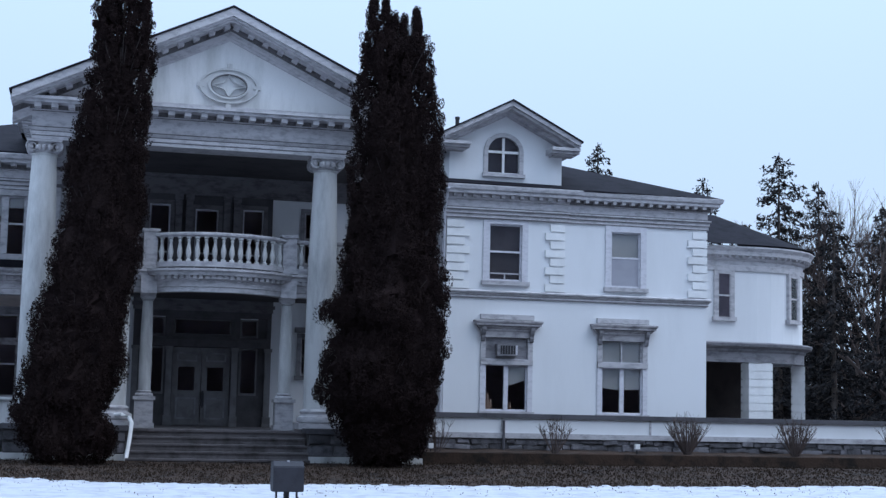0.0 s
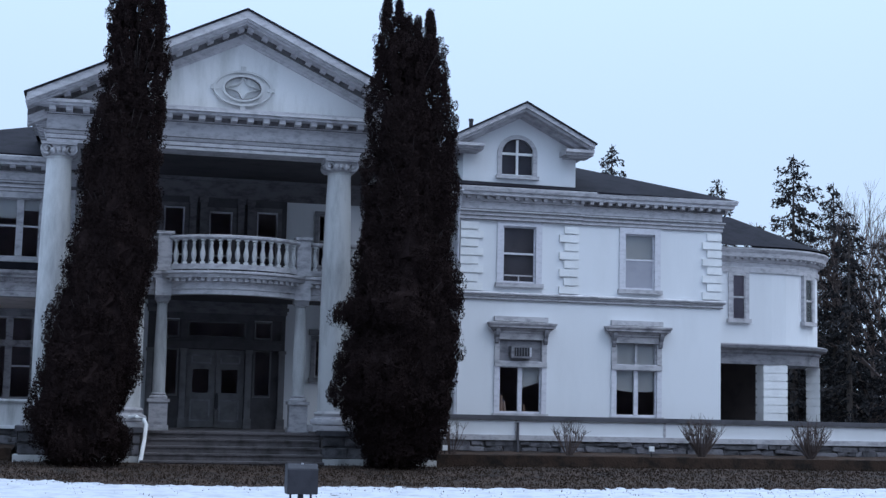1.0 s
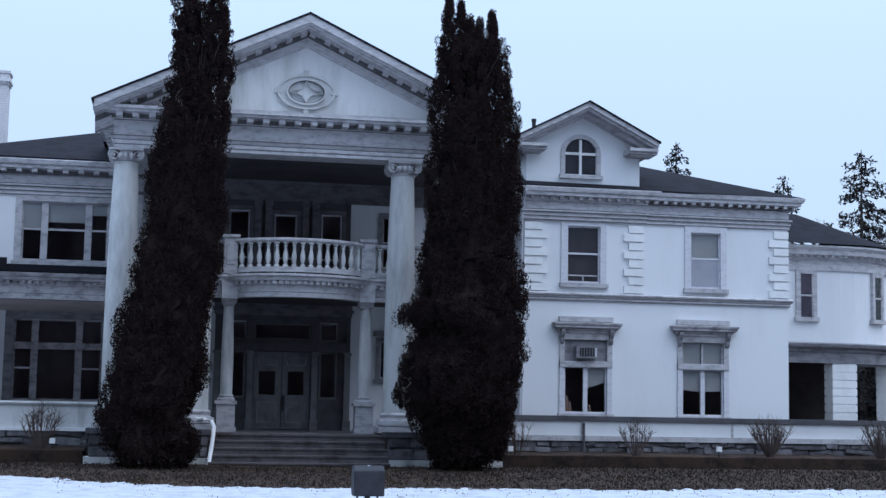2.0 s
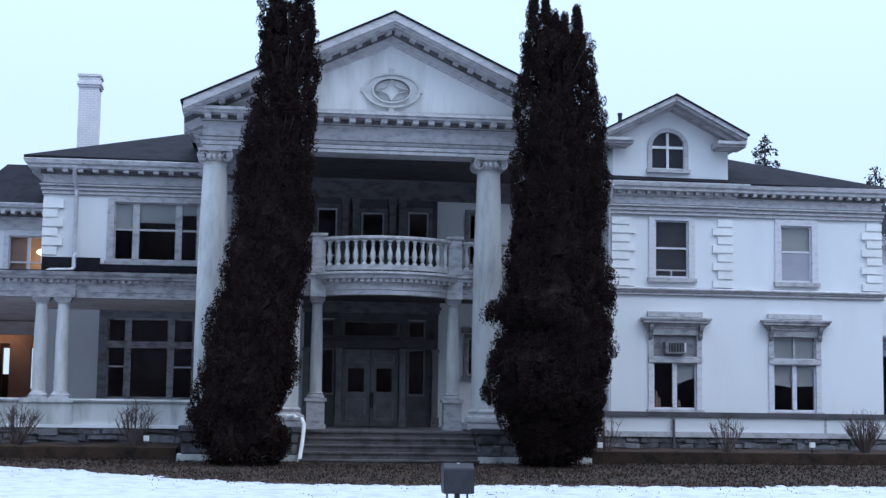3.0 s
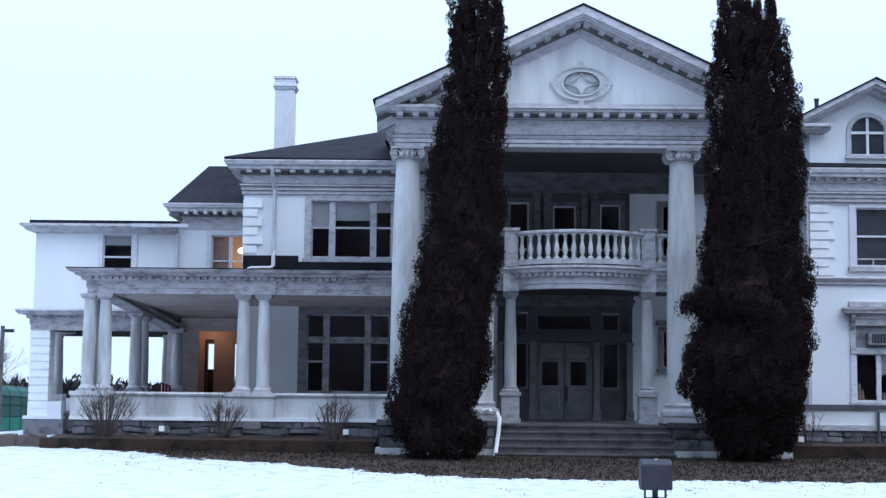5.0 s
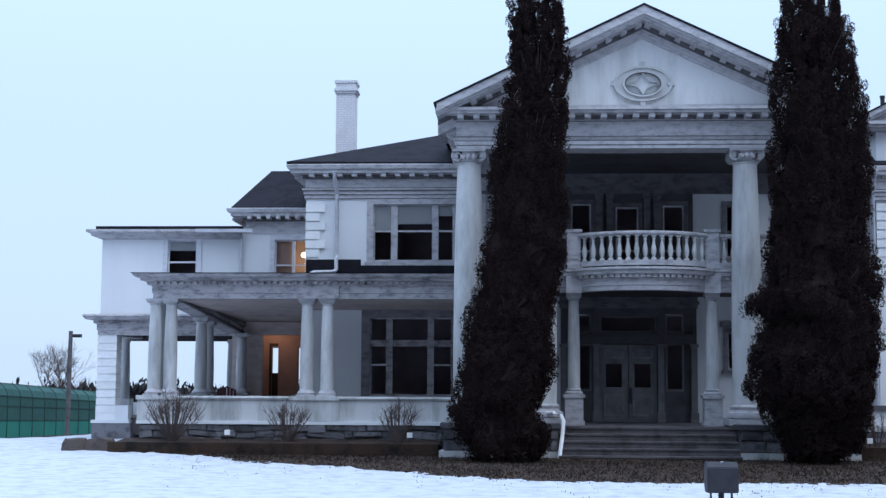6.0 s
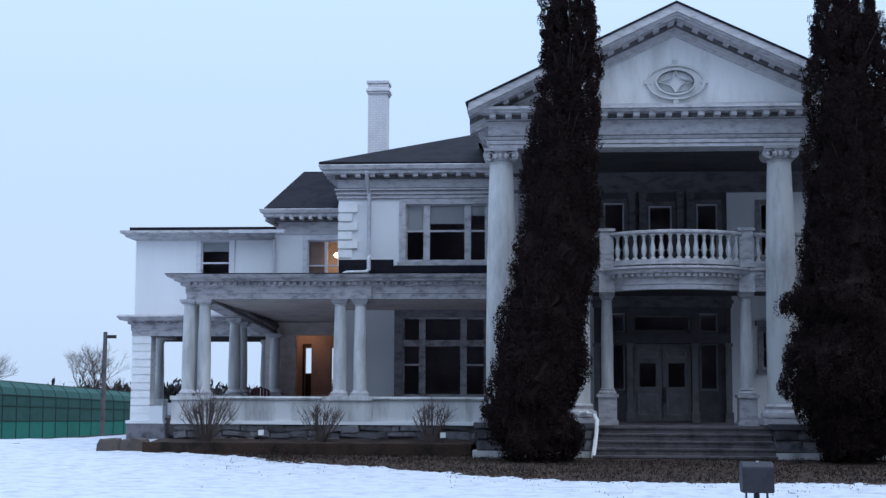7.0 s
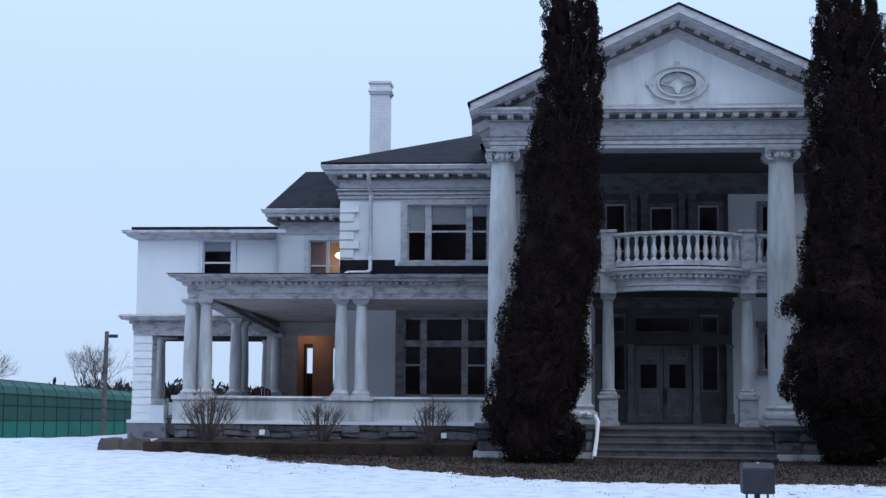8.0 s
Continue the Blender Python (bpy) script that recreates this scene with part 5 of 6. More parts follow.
part("loggia_floor", boxes((-16.5, -9.0, LY + 0.3, 50.2, 0.3, 0.85)), M_CONC, wing)
for x, y in ((-16.52, 49.0), (-12.83, 50.1), (-10.9, 50.1)):
    c = part("column", lathe(bmesh.new(), [(0.2, 1.45), (0.2, 2.4), (0.17, 3.45), (0.21, 3.5), (0.21, 3.62)], x, y, 18), M_COL, wing, "slim white loggia column", True)
    part("base", boxes((x - 0.28, x + 0.28, y - 0.28, y + 0.28, 0.3, 1.45)), M_COL, c)

# ---- terrace wall on the other side ----
terrace = thing("terrace_wall", (18, VY, 0), "white terrace parapet with dark coping on a rubble stone base", "wall")
TX1 = 30.0
part("parapet", boxes((6.6, TX1, VY, VY + 0.35, 0.93, 1.36)), M_WALL, terrace)
part("ledge", boxes((6.6, TX1, VY - 0.06, VY + 0.35, 0.78, 0.93)), M_TRIM, terrace)
x = 6.6
while x < TX1:
    part("coping", boxes((x, min(x + 2.27, TX1), VY - 0.07, VY + 0.42, 1.362, 1.49)), M_CAP, terrace)
    x += 2.28
for x in (9.37, 13.95, 18.5, 23.1):
    part("joint_pier", boxes((x - 0.03, x + 0.03, VY - 0.02, VY, 0.935, 1.36)), M_TRIM, terrace)
part("drain_pipe", tube(bmesh.new(), [(9.4, VY - 0.1, 1.3), (9.4, VY - 0.12, 0.2)], 0.04, 8), M_CAP, terrace)
tbase = part("stone_base", boxes((6.6, TX1, VY + 0.04, VY + 0.34, 0.0, 0.78)), M_MORTAR, terrace, "rubble stone base")
part("terrace_floor", boxes((7.2, TX1, VY + 0.36, 41.9, 0.2, 0.86)), M_CONC, terrace)


# ---- ground, snow and planting bed ----
def smooth(a, b, v):
    t = np.clip((v - a) / (b - a), 0, 1)
    return t * t * (3 - 2 * t)


def land(x, y):
    """Height of the ground: level lawn, falling away behind the house."""
    side = smooth(-17.5, -21, x)
    return 0.10 * smooth(30, 36.5, y) - 2.9 * (smooth(52, 95, y) * (1 - side) + smooth(43.5, 80, y) * side) - 0.5 * smooth(95, 200, y)


def sheet(name, xs, ys, zfun, mat):
    gx, gy = np.meshgrid(xs, ys)
    gz = zfun(gx, gy)
    verts = np.stack([gx, gy, gz], -1).reshape(-1, 3)
    nx, ny = len(xs), len(ys)
    i = np.arange(nx * ny).reshape(ny, nx)
    faces = np.stack([i[:-1, :-1], i[:-1, 1:], i[1:, 1:], i[1:, :-1]], -1).reshape(-1, 4)
    me = bpy.data.meshes.new(name)
    me.from_pydata(verts.tolist(), [], faces.tolist())
    me.polygons.foreach_set("use_smooth", np.ones(len(me.polygons), dtype=bool))
    me.materials.append(mat)
    return new(name, me)


def lumps(x, y, s, seed):
    """Cheap smooth noise from summed sines, about -1 to 1."""
    r = random.Random(seed)
    out = 0
    for k in range(7):
        a, f, p = r.uniform(0, 6.3), s * r.uniform(0.6, 1.8), r.uniform(0, 6.3)
        out = out + np.sin((x * math.cos(a) + y * math.sin(a)) * f + p)
    return out / 4.5


def axis(*spans):
    out = []
    for a, b, d in spans:
        out += list(np.arange(a, b, d))
    return np.array(out + [spans[-1][1]])


ground = sheet("ground", axis((-1500, -200, 130), (-200, -40, 8), (-40, 40, 0.5), (40, 200, 8), (200, 1500, 130)), axis((-400, -20, 20), (-20, 20, 2), (20, 42, 0.25), (42, 110, 2), (110, 300, 10), (300, 2500, 200)),
               lambda x, y: land(x, y) + 0.025 * lumps(x, y, 2.2, 1) * (np.abs(x) < 60), M_SOIL)
tagged(ground, "bare brown soil and dead grass", "ground", kind="structure")


def snow_edge(x):
    """How far back the snow reaches at x."""
    return 28.3 + 5.2 * smooth(-1.0, -8.5, x) + 4.0 * smooth(-8.0, -13.0, x) + 40 * smooth(-12.5, -18, x) + 0.9 * smooth(6, 16, x)


def snow_top(x, y):
    e = snow_edge(x) - y + 0.15 * lumps(x, y * 0.25, 9, 12) + 0.4 * lumps(x, y * 0.4, 24, 13) + 0.35 * lumps(x, y, 1.1, 2) + 0.15 * lumps(x, y, 5.0, 3) + 0.3 * lumps(x, y * 0.5, 15, 4)
    d = smooth(-0.25, 0.9, e)
    holes_here = smooth(0.30, 0.6, lumps(x, y, 3.6, 5) * 0.45 + lumps(x, y, 10, 6) * 0.55) * smooth(6, 0.3, e)
    return land(x, y) - 0.035 + 0.075 * d - 0.06 * holes_here + 0.015 * lumps(x, y, 4, 7) * d + 0.008 * lumps(x, y, 14, 8) * d


snow = sheet("snow", axis((-120, -28, 4), (-28, 20, 0.09), (20, 120, 4)), axis((-60, 16, 2), (16, 24, 0.4), (24, 39.5, 0.09), (39.5, 60, 0.6)), snow_top, M_SNOW)
tagged(snow, "thin trodden snow cover with ragged melting edge", "snow", kind="structure")

tr = np.random.RandomState(17)
ty = 28.3 - np.abs(tr.normal(0, 2.6, 420))
tx = tr.uniform(-11, 17, 420)
ty = ty + snow_edge(tx) - 28.3


bed = thing("planting_bed", (0, 37, 0), "raised soil bed behind a low dark edging along the house", "planting bed")
for a, b in ((-13.45, -4.5), (6.65, 30.0)):
    bm = bmesh.new()
    n = int((b - a) / 0.3)
    rows = []
    rnd = random.Random(int(b))
    for i in range(n + 1):
        x = a + (b - a) * i / n
        j = rnd.uniform(-0.02, 0.02)
        rows.append([bm.verts.new((x, y, z + (j if z > 0.3 else 0))) for y, z in ((36.72, 0.0), (36.74, 0.38), (36.78, 0.42), (36.95, 0.42), (37.0, 0.36), (38.42, 0.46))])
    for p, q in zip(rows, rows[1:]):
        for k in range(5):
            bm.faces.new((p[k], q[k], q[k + 1], p[k + 1]))
    part("edging", bm, M_SOIL, bed, "dark earth bed with a worn low edging")
    part("kerb", boxes((a, b, 36.70, 36.96, 0.02, 0.405)), M_SOIL, bed)


# ---- trees ----
def leaf_cloud(name, centres, normals, size, mat, per, spread, seed, parent, up=0.6, label=""):
    """A crown of small pointed sprays gathered in clumps."""
    r = np.random.RandomState(seed)
    c = np.repeat(centres, per, axis=0)
    nrm = np.repeat(normals, per, axis=0)
    c = c + r.normal(0, spread, c.shape) * np.array([1, 1, 1.25])
    d = nrm * 0.55 + r.normal(0, 0.45, c.shape)
    d[:, 2] += up
    d /= np.linalg.norm(d, axis=1, keepdims=True) + 1e-9
    s = np.cross(d, r.normal(0, 1, c.shape))
    s /= np.linalg.norm(s, axis=1, keepdims=True) + 1e-9
    ln = size * r.uniform(0.6, 1.4, (len(c), 1))
    wd = ln * r.uniform(0.32, 0.5, (len(c), 1))
    v = np.stack([c - d * ln * 0.5, c + s * wd * 0.5, c + d * ln * 0.6, c - s * wd * 0.5], 1).reshape(-1, 3)
    f = np.arange(len(v)).reshape(-1, 4)
    me = bpy.data.meshes.new(name)
    me.from_pydata(v.tolist(), [], f.tolist())
    me.materials.append(mat)
    return tagged(under(new(name, me), parent), label)


def clump_cloud(name, centres, radius, size, mat, per, seed, parent, label=""):
    """Rounded clumps, each a shell of small sprays that lie along it."""
    r = np.random.RandomState(seed)
    rad = np.repeat(radius, per)[:, None]
    c = np.repeat(centres, per, axis=0)
    out = r.normal(0, 1, c.shape)
    out /= np.linalg.norm(out, axis=1, keepdims=True)
    p = c + out * rad * r.uniform(0.75, 1.08, (len(c), 1)) * np.array([1, 1, 1.7])
    d = r.normal(0, 0.6, c.shape) + out * r.normal(0.15, 0.25, (len(c), 1))
    d[:, 2] += 0.7
    d /= np.linalg.norm(d, axis=1, keepdims=True)
    s = np.cross(d, out + r.normal(0, 0.8, c.shape))
    s /= np.linalg.norm(s, axis=1, keepdims=True) + 1e-9
    ln = size * r.uniform(0.6, 1.4, (len(c), 1))
    wd = ln * r.uniform(0.4, 0.65, (len(c), 1))
    v = np.stack([p - d * ln * 0.5, p + s * wd * 0.5, p + d * ln * 0.6, p - s * wd * 0.5], 1).reshape(-1, 3)
    me = bpy.data.meshes.new(name)
    me.from_pydata(v.tolist(), [], np.arange(len(v)).reshape(-1, 4).tolist())
    me.materials.append(mat)
    return tagged(under(new(name, me), parent), label)


def cedar(rows, y0, tips, seed, label):
    """A tall columnar cedar. rows: z, left and right edge of the crown; tips: x, z, r of the plumes."""
    base_x = (rows[0][1] + rows[0][2]) / 2
    t = thing("cedar_tree", (base_x, y0, 0), label, "tree", group="cedars before the portico")
    r = np.random.RandomState(seed)
    zs = np.array([p[0] for p in rows])
    L, R = np.array([p[1] for p in rows]), np.array([p[2] for p in rows])
    n = int(3600 * float(np.mean(R - L)) / 2.0)
    z = r.uniform(zs[0], zs[-1], n * 3)
    w = np.interp(z, zs, R - L)
    z = z[r.uniform(0, w.max(), len(z)) < w][:n]
    z = z[r.uniform(0, 1, len(z)) > np.clip((z - 8.0) / 6.0, 0, 0.45)]
    th = r.uniform(0, 2 * np.pi, len(z))
    cx, rx = np.interp(z, zs, (L + R) / 2), np.interp(z, zs, (R - L) / 2)
    lobes = 0.98 + 0.09 * np.sin(th * 5 + 1.3 * np.sin(z * 0.8) + seed) + 0.07 * np.sin(z * 3.1 + th * 3) + r.normal(0, 0.035, len(z))
    rad = rx * lobes * np.where(r.uniform(0, 1, len(z)) < 0.66, 1 - np.abs(r.normal(0, 0.06, len(z))), r.uniform(0.35, 0.95, len(z)))
    rad -= 0.11
    nx, ny = np.cos(th), np.sin(th) * 0.85
    c = np.stack([cx + rad * nx, y0 + rad * ny, z], -1)
    nr = np.stack([nx, ny, np.zeros_like(nx)], -1)
    tc, tn = [], []
    for tx, tz, tr, tl in tips:
        k = int(62 * tl * tr / 0.3)
        f = r.uniform(0, 1, k)
        a = r.uniform(0, 2 * np.pi, k)
        q = tr * (1 - f) ** 0.7 * np.sqrt(r.uniform(0.2, 1, k))
        tc.append(np.stack([tx + q * np.cos(a), y0 + q * np.sin(a), tz - tl * (1 - f)], -1))
        tn.append(np.stack([np.cos(a), np.sin(a), np.zeros(k)], -1))
    c, nr = np.concatenate([c] + tc), np.concatenate([nr] + tn)
    size = r.uniform(0.06, 0.15, len(c)) * np.where(c[:, 2] > 9.5, 0.8, 1.0)
    clump_cloud("crown", c, size, 0.046, M_CEDAR, 105, seed, t, "dense dark brown-green scale foliage")
    bm = bmesh.new()
    ztop = rows[-1][0]
    core = [(z, (a + b) / 2) for z, a, b in rows]
    tube(bm, [(base_x, y0, -0.1)] + [(x, y0, z) for z, x in core if z > 0.3], [0.2] + [0.16 * (1 - z / (ztop + 1)) + 0.02 for z, x in core if z > 0.3], 8)
    part("trunk", bm, M_BARK, t, smooth=True)
    # solid inner shell below the open top, added so deep gaps stay less black
    levels, around = np.arange(0.35, 10.9, 0.22), 30
    bm = bmesh.new()
    rings = []
    for zz in levels:
        x, ra = np.interp(zz, zs, (L + R) / 2), np.interp(zz, zs, (R - L) / 2) * (0.77 if zz < 6.4 else 0.77 - 0.13 * (zz - 6.4))
        rings.append([])
        for i in range(around):
            a = 2 * math.pi * i / around
            q = ra * (0.98 + 0.09 * math.sin(a * 5 + 1.3 * math.sin(zz * 0.8) + seed) + 0.07 * math.sin(zz * 3.1 + a * 3) + r.normal(0, 0.09))
            rings[-1].append(bm.verts.new((x + q * math.cos(a), y0 + 0.85 * q * math.sin(a), zz + r.normal(0, 0.05))))
    for p, q in zip(rings, rings[1:]):
        for i in range(around):
            bm.faces.new((p[i], p[(i + 1) % around], q[(i + 1) % around], q[i]))
    bm.faces.new(rings[0][::-1])
    bm.faces.new(rings[-1])
    part("inner_growth", bm, M_CEDAR, t)
    bm = bmesh.new()
    for k in range(60):
        zz = r.uniform(0.6, ztop - 1)
        x = np.interp(zz, zs, (L + R) / 2)
        ra = np.interp(zz, zs, (R - L) / 2) * 0.8
        a = r.uniform(0, 6.28)
        tube(bm, [(x, y0, zz), (x + 0.5 * ra * math.cos(a), y0 + 0.5 * ra * math.sin(a), zz + 0.25), (x + ra * math.cos(a), y0 + ra * math.sin(a), zz + 0.9)], [0.03, 0.02, 0.006], 4)
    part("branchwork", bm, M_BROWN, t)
    return t


cedar([(0.05, -3.5, -1.9), (0.5, -3.9, -1.5), (0.8, -3.98, -1.42), (1.3, -4.08, -1.78), (1.7, -4.0, -1.6), (2.6, -3.87, -1.38), (4.1, -3.55, -1.33), (5.55, -3.26, -1.07), (7.0, -3.09, -1.07), (8.4, -2.98, -1.05), (9.4, -2.78, -0.97), (9.95, -2.72, -0.95), (11.0, -2.7, -1.0), (11.9, -2.62, -1.05)],
      34.7, [(-2.15, 13.0, 0.40, 3.0), (-1.5, 13.4, 0.40, 3.4)], 11, "tall narrow cedar with dark brown-green foliage beside the steps")
cedar([(0.05, 4.3, 5.6), (0.5, 4.15, 6.2), (1.2, 3.95, 6.5), (1.9, 3.42, 6.68), (2.7, 3.42, 6.75), (3.35, 3.75, 6.77), (3.65, 3.98, 6.76), (3.95, 3.42, 6.75), (4.3, 3.45, 6.73), (4.6, 3.88, 6.7), (5.6, 3.9, 6.58), (6.5, 3.97, 6.5), (7.6, 4.05, 6.62), (9.0, 4.08, 6.58), (9.9, 4.12, 6.45), (10.7, 4.17, 6.34), (11.3, 4.25, 6.15)],
      34.75, [(4.58, 12.5, 0.36, 2.6), (4.9, 12.35, 0.34, 2.4), (5.15, 11.95, 0.3, 2.0), (5.75, 12.1, 0.4, 2.8), (5.42, 11.9, 0.3, 1.8)], 23, "broad cedar of several stems with dark foliage")


def spruce(x, y, h, rmax, seed, low=0.12):
    z0 = float(land(np.array(x), np.array(y)))
    t = thing("spruce_tree", (x, y, z0), "dark drooping spruce behind the house", "tree", group="spruces behind the house")
    r = random.Random(seed)
    bm = bmesh.new()
    tube(bm, [(x, y, z0 - 0.3), (x + r.uniform(-0.1, 0.1), y, z0 + h * 0.5), (x, y, z0 + h)], [0.035 * h * 0.45, 0.02 * h * 0.45, 0.02], 8)
    cs, ns = [], []
    k = int(h * 3.4)
    for i in range(k):
        f = low + (1 - low) * (i / k) ** 0.9
        z = z0 + h * f
        a = i * 2.4 + r.uniform(-0.4, 0.4)
        ln = rmax * min(0.75, (1 - f) ** 0.55) * r.uniform(0.4, 1.3) + 0.15
        dx, dy = math.cos(a), math.sin(a)
        droop = ln * r.uniform(0.1, 0.35)
        tip = (x + dx * ln, y + dy * ln, z - droop + 0.12 * ln)
        mid = (x + dx * ln * 0.55, y + dy * ln * 0.55, z - droop)
        tube(bm, [(x, y, z), mid, tip], [0.05, 0.03, 0.01], 4)
        m = max(3, int(ln * 6.5))
        for j in range(m):
            g = (j + 1) / m
            cs.append((x + dx * ln * g + r.uniform(-0.16, 0.16), y + dy * ln * g + r.uniform(-0.16, 0.16), z - droop * min(1, g * 1.6) + 0.12 * ln * max(0, g - 0.5) - 0.12))
            ns.append((dx, dy, -0.5))
    part("trunk", bm, M_BARK, t, smooth=True)
    leaf_cloud("crown", np.array(cs), np.array(ns), 0.24, M_SPRUCE, 11, 0.11, seed, t, -0.2, "dark needled boughs")
    return t


for i, (x, y, top, rr) in enumerate(((36.8, 75, 16.9, 5.0), (41.0, 78, 15.9, 3.5), (37.6, 70, 12.6, 3.0), (29.0, 85, 18.75, 3.4), (37.7, 88, 17.4, 3.2), (39.2, 85, 14.1, 3.0), (41.8, 72, 13.8, 3.4), (45.5, 74, 12.5, 3.6), (39.5, 66, 8.5, 3.0), (43.5, 68, 8.0, 3.2), (34.5, 72, 9.0, 2.8), (48.0, 80, 15.0, 3.6), (40.5, 88, 10.5, 5.0), (45.0, 88, 10.5, 5.0), (47.5, 71, 8.5, 4.2), (36.5, 84, 10.0, 4.5), (43.0, 95, 11.5, 5.5), (49.5, 92, 11.5, 5.5))):
    spruce(x, y, top + 0.1 - float(land(np.array(x), np.array(y))), rr, 100 + i, 0.05 if i > 1 else 0.1)


def branching(bm, p, d, ln, r, depth, rnd, spread=0.5):
    q = p + d * ln
    mid = p + d * ln * 0.5 + Vector((rnd.uniform(-1, 1), rnd.uniform(-1, 1), rnd.uniform(-1, 1))) * ln * 0.06
    tube(bm, [p, mid, q], [r, r * 0.85, r * 0.68], 5 if depth > 2 else 3)
    if depth:
        for _ in range(3 if depth > 1 else 4):
            nd = (d + Vector((rnd.uniform(-1, 1), rnd.uniform(-1, 1), rnd.uniform(-0.5, 0.9))) * spread).normalized()
            branching(bm, p.lerp(q, rnd.uniform(0.55, 1.0)), nd, ln * rnd.uniform(0.6, 0.85), r * 0.58, depth - 1, rnd, spread)


def bare_tree(x, y, h, seed, spread=0.6, r0=None, depth=4, label="bare leafless tree with fine branches"):
    z0 = float(land(np.array(x), np.array(y)))
    t = thing("bare_tree", (x, y, z0), label, "tree")
    rnd = random.Random(seed)
    bm = bmesh.new()
    tube(bm, [(x, y, z0 - 0.3), (x, y, z0 + h * 0.25)], [r0 or h * 0.022, h * 0.018], 7)
    part("trunk", bm, M_TWIG, t, smooth=True)
    bm = bmesh.new()
    for k in range(5):
        d = Vector((rnd.uniform(-0.8, 0.8), rnd.uniform(-0.8, 0.8), 1)).normalized()
        branching(bm, Vector((x, y, z0 + h * rnd.uniform(0.16, 0.25))), d, h * rnd.uniform(0.24, 0.32), h * 0.009, depth, rnd, spread)
    part("branchwork", bm, M_TWIG, t, "tangle of thin bare limbs")


bare_tree(44.2, 79, 17.5, 5, 0.5, depth=5)
bare_tree(41.4, 70, 15.5, 15, 0.55, depth=5)
bare_tree(46.5, 76, 16.0, 16, 0.55, depth=5)
bare_tree(43.6, 74, 14.5, 6, 0.5, depth=5)
bare_tree(-58.9, 170, 10.8, 7, 0.8, depth=5)
bare_tree(-65.3, 150, 10.5, 8, 0.75)
bare_tree(-57.0, 172, 8.0, 9, 0.8)


def shrub(x, y, z0, h, w, seed, n=26):
    t = thing("bare_shrub", (x, y, z0), "small leafless shrub with thin brown stems", "shrub", group="shrubs along the house")
    rnd = random.Random(seed)
    bm = bmesh.new()
    for i in range(n):
        a, f = rnd.uniform(0, 6.28), rnd.uniform(0.15, 1.0)
        tip = Vector((x + math.cos(a) * w * f, y + math.sin(a) * w * f * 0.6, z0 + h * rnd.uniform(0.65, 1.05) * (1.1 - 0.4 * f)))
        p = Vector((x + math.cos(a) * 0.06, y + math.sin(a) * 0.06, z0 - 0.05))
        mid = p.lerp(tip, 0.5) + Vector((math.cos(a) * 0.05, 0, rnd.uniform(0, 0.12)))
        tube(bm, [p, mid, tip], [0.016, 0.011, 0.004], 4)
        for _ in range(4):
            s = mid.lerp(tip, rnd.uniform(0, 0.8))
            e = s + Vector((rnd.uniform(-0.2, 0.2), rnd.uniform(-0.15, 0.15), rnd.uniform(0.08, 0.28))) * (h / 1.1)
            tube(bm, [s, s.lerp(e, 0.5) + Vector((rnd.uniform(-0.02, 0.02), 0, 0.01)), e], [0.008, 0.006, 0.003], 3)
    part("branchwork", bm, M_TWIG, t)


for i, (x, z0, h, w, n) in enumerate(((-11.9, 0.42, 1.42, 0.85, 40), (-8.68, 0.42, 1.15, 0.62, 26), (-5.64, 0.42, 1.2, 0.6, 26), (10.7, 0.42, 1.05, 0.5, 16), (14.74, 0.42, 1.15, 0.68, 40), (18.2, 0.42, 1.1, 0.66, 36), (7.25, 0.42, 0.95, 0.4, 12), (21.6, 0.42, 1.1, 0.6, 26))):
    shrub(x, 37.5, z0, h * 1.05, w * 1.15, 40 + i, int(n * 1.5))
dark = thing("evergreen_bush", (-17.7, 62, -0.5), "dark low evergreen bushes beyond the loggia", "bush")
rr = np.random.RandomState(3)
cc = np.stack([rr.normal(-18.0, 0.9, 160), rr.normal(62, 0.6, 160), rr.uniform(-0.4, 1.7, 160)], -1)
cc[:, 2] *= 1 - np.minimum(0.7, np.abs(cc[:, 0] + 18.0) / 3)
leaf_cloud("crown", cc, np.zeros_like(cc) + (0, 0, 1), 0.35, M_SPRUCE, 12, 0.14, 5, dark)
hedge = tagged(leaf_cloud("far_hedge", np.stack([rr.uniform(-70, -10, 900), rr.normal(185, 2, 900), rr.uniform(-3.4, 1.6, 900)], -1), np.zeros((900, 3)) + (0, 0, 1), 1.0, M_SPRUCE, 6, 0.4, 6, None), "dark distant line of woods", "woods", kind="stuff")

gr = np.random.RandomState(29)
gx, gy = gr.uniform(-15, 27, 26000), 36.55 - 8.6 * gr.uniform(0, 1, 26000) ** 1.2
keep = gy > snow_edge(gx) - 0.4
keep &= ~((np.abs(gx - 1.06) < 5.6) & (gy > 35.9)) & ~((np.abs(gx - 1.06) < 2.6) & (gy > 35.2))
gx, gy = gx[keep], gy[keep]
lawn = leaf_cloud("lawn", np.stack([gx, gy, land(gx, gy) + 0.015], -1), np.zeros((len(gx), 3)) + (0, 0, 1), 0.05, M_STRAW, 3, 0.02, 30, None, 0.1)
tagged(lawn, "matted dead brown grass before the house", "grass", kind="stuff")
tufts = leaf_cloud("dead_grass", np.stack([tx, ty, land(tx, ty) + 0.03], -1), np.zeros((420, 3)) + (0, 0, 1), 0.035, M_TWIG, 6, 0.05, 18, None, 0.2)
tagged(tufts, "dead brown grass blades poking through thin snow", "grass", kind="stuff")

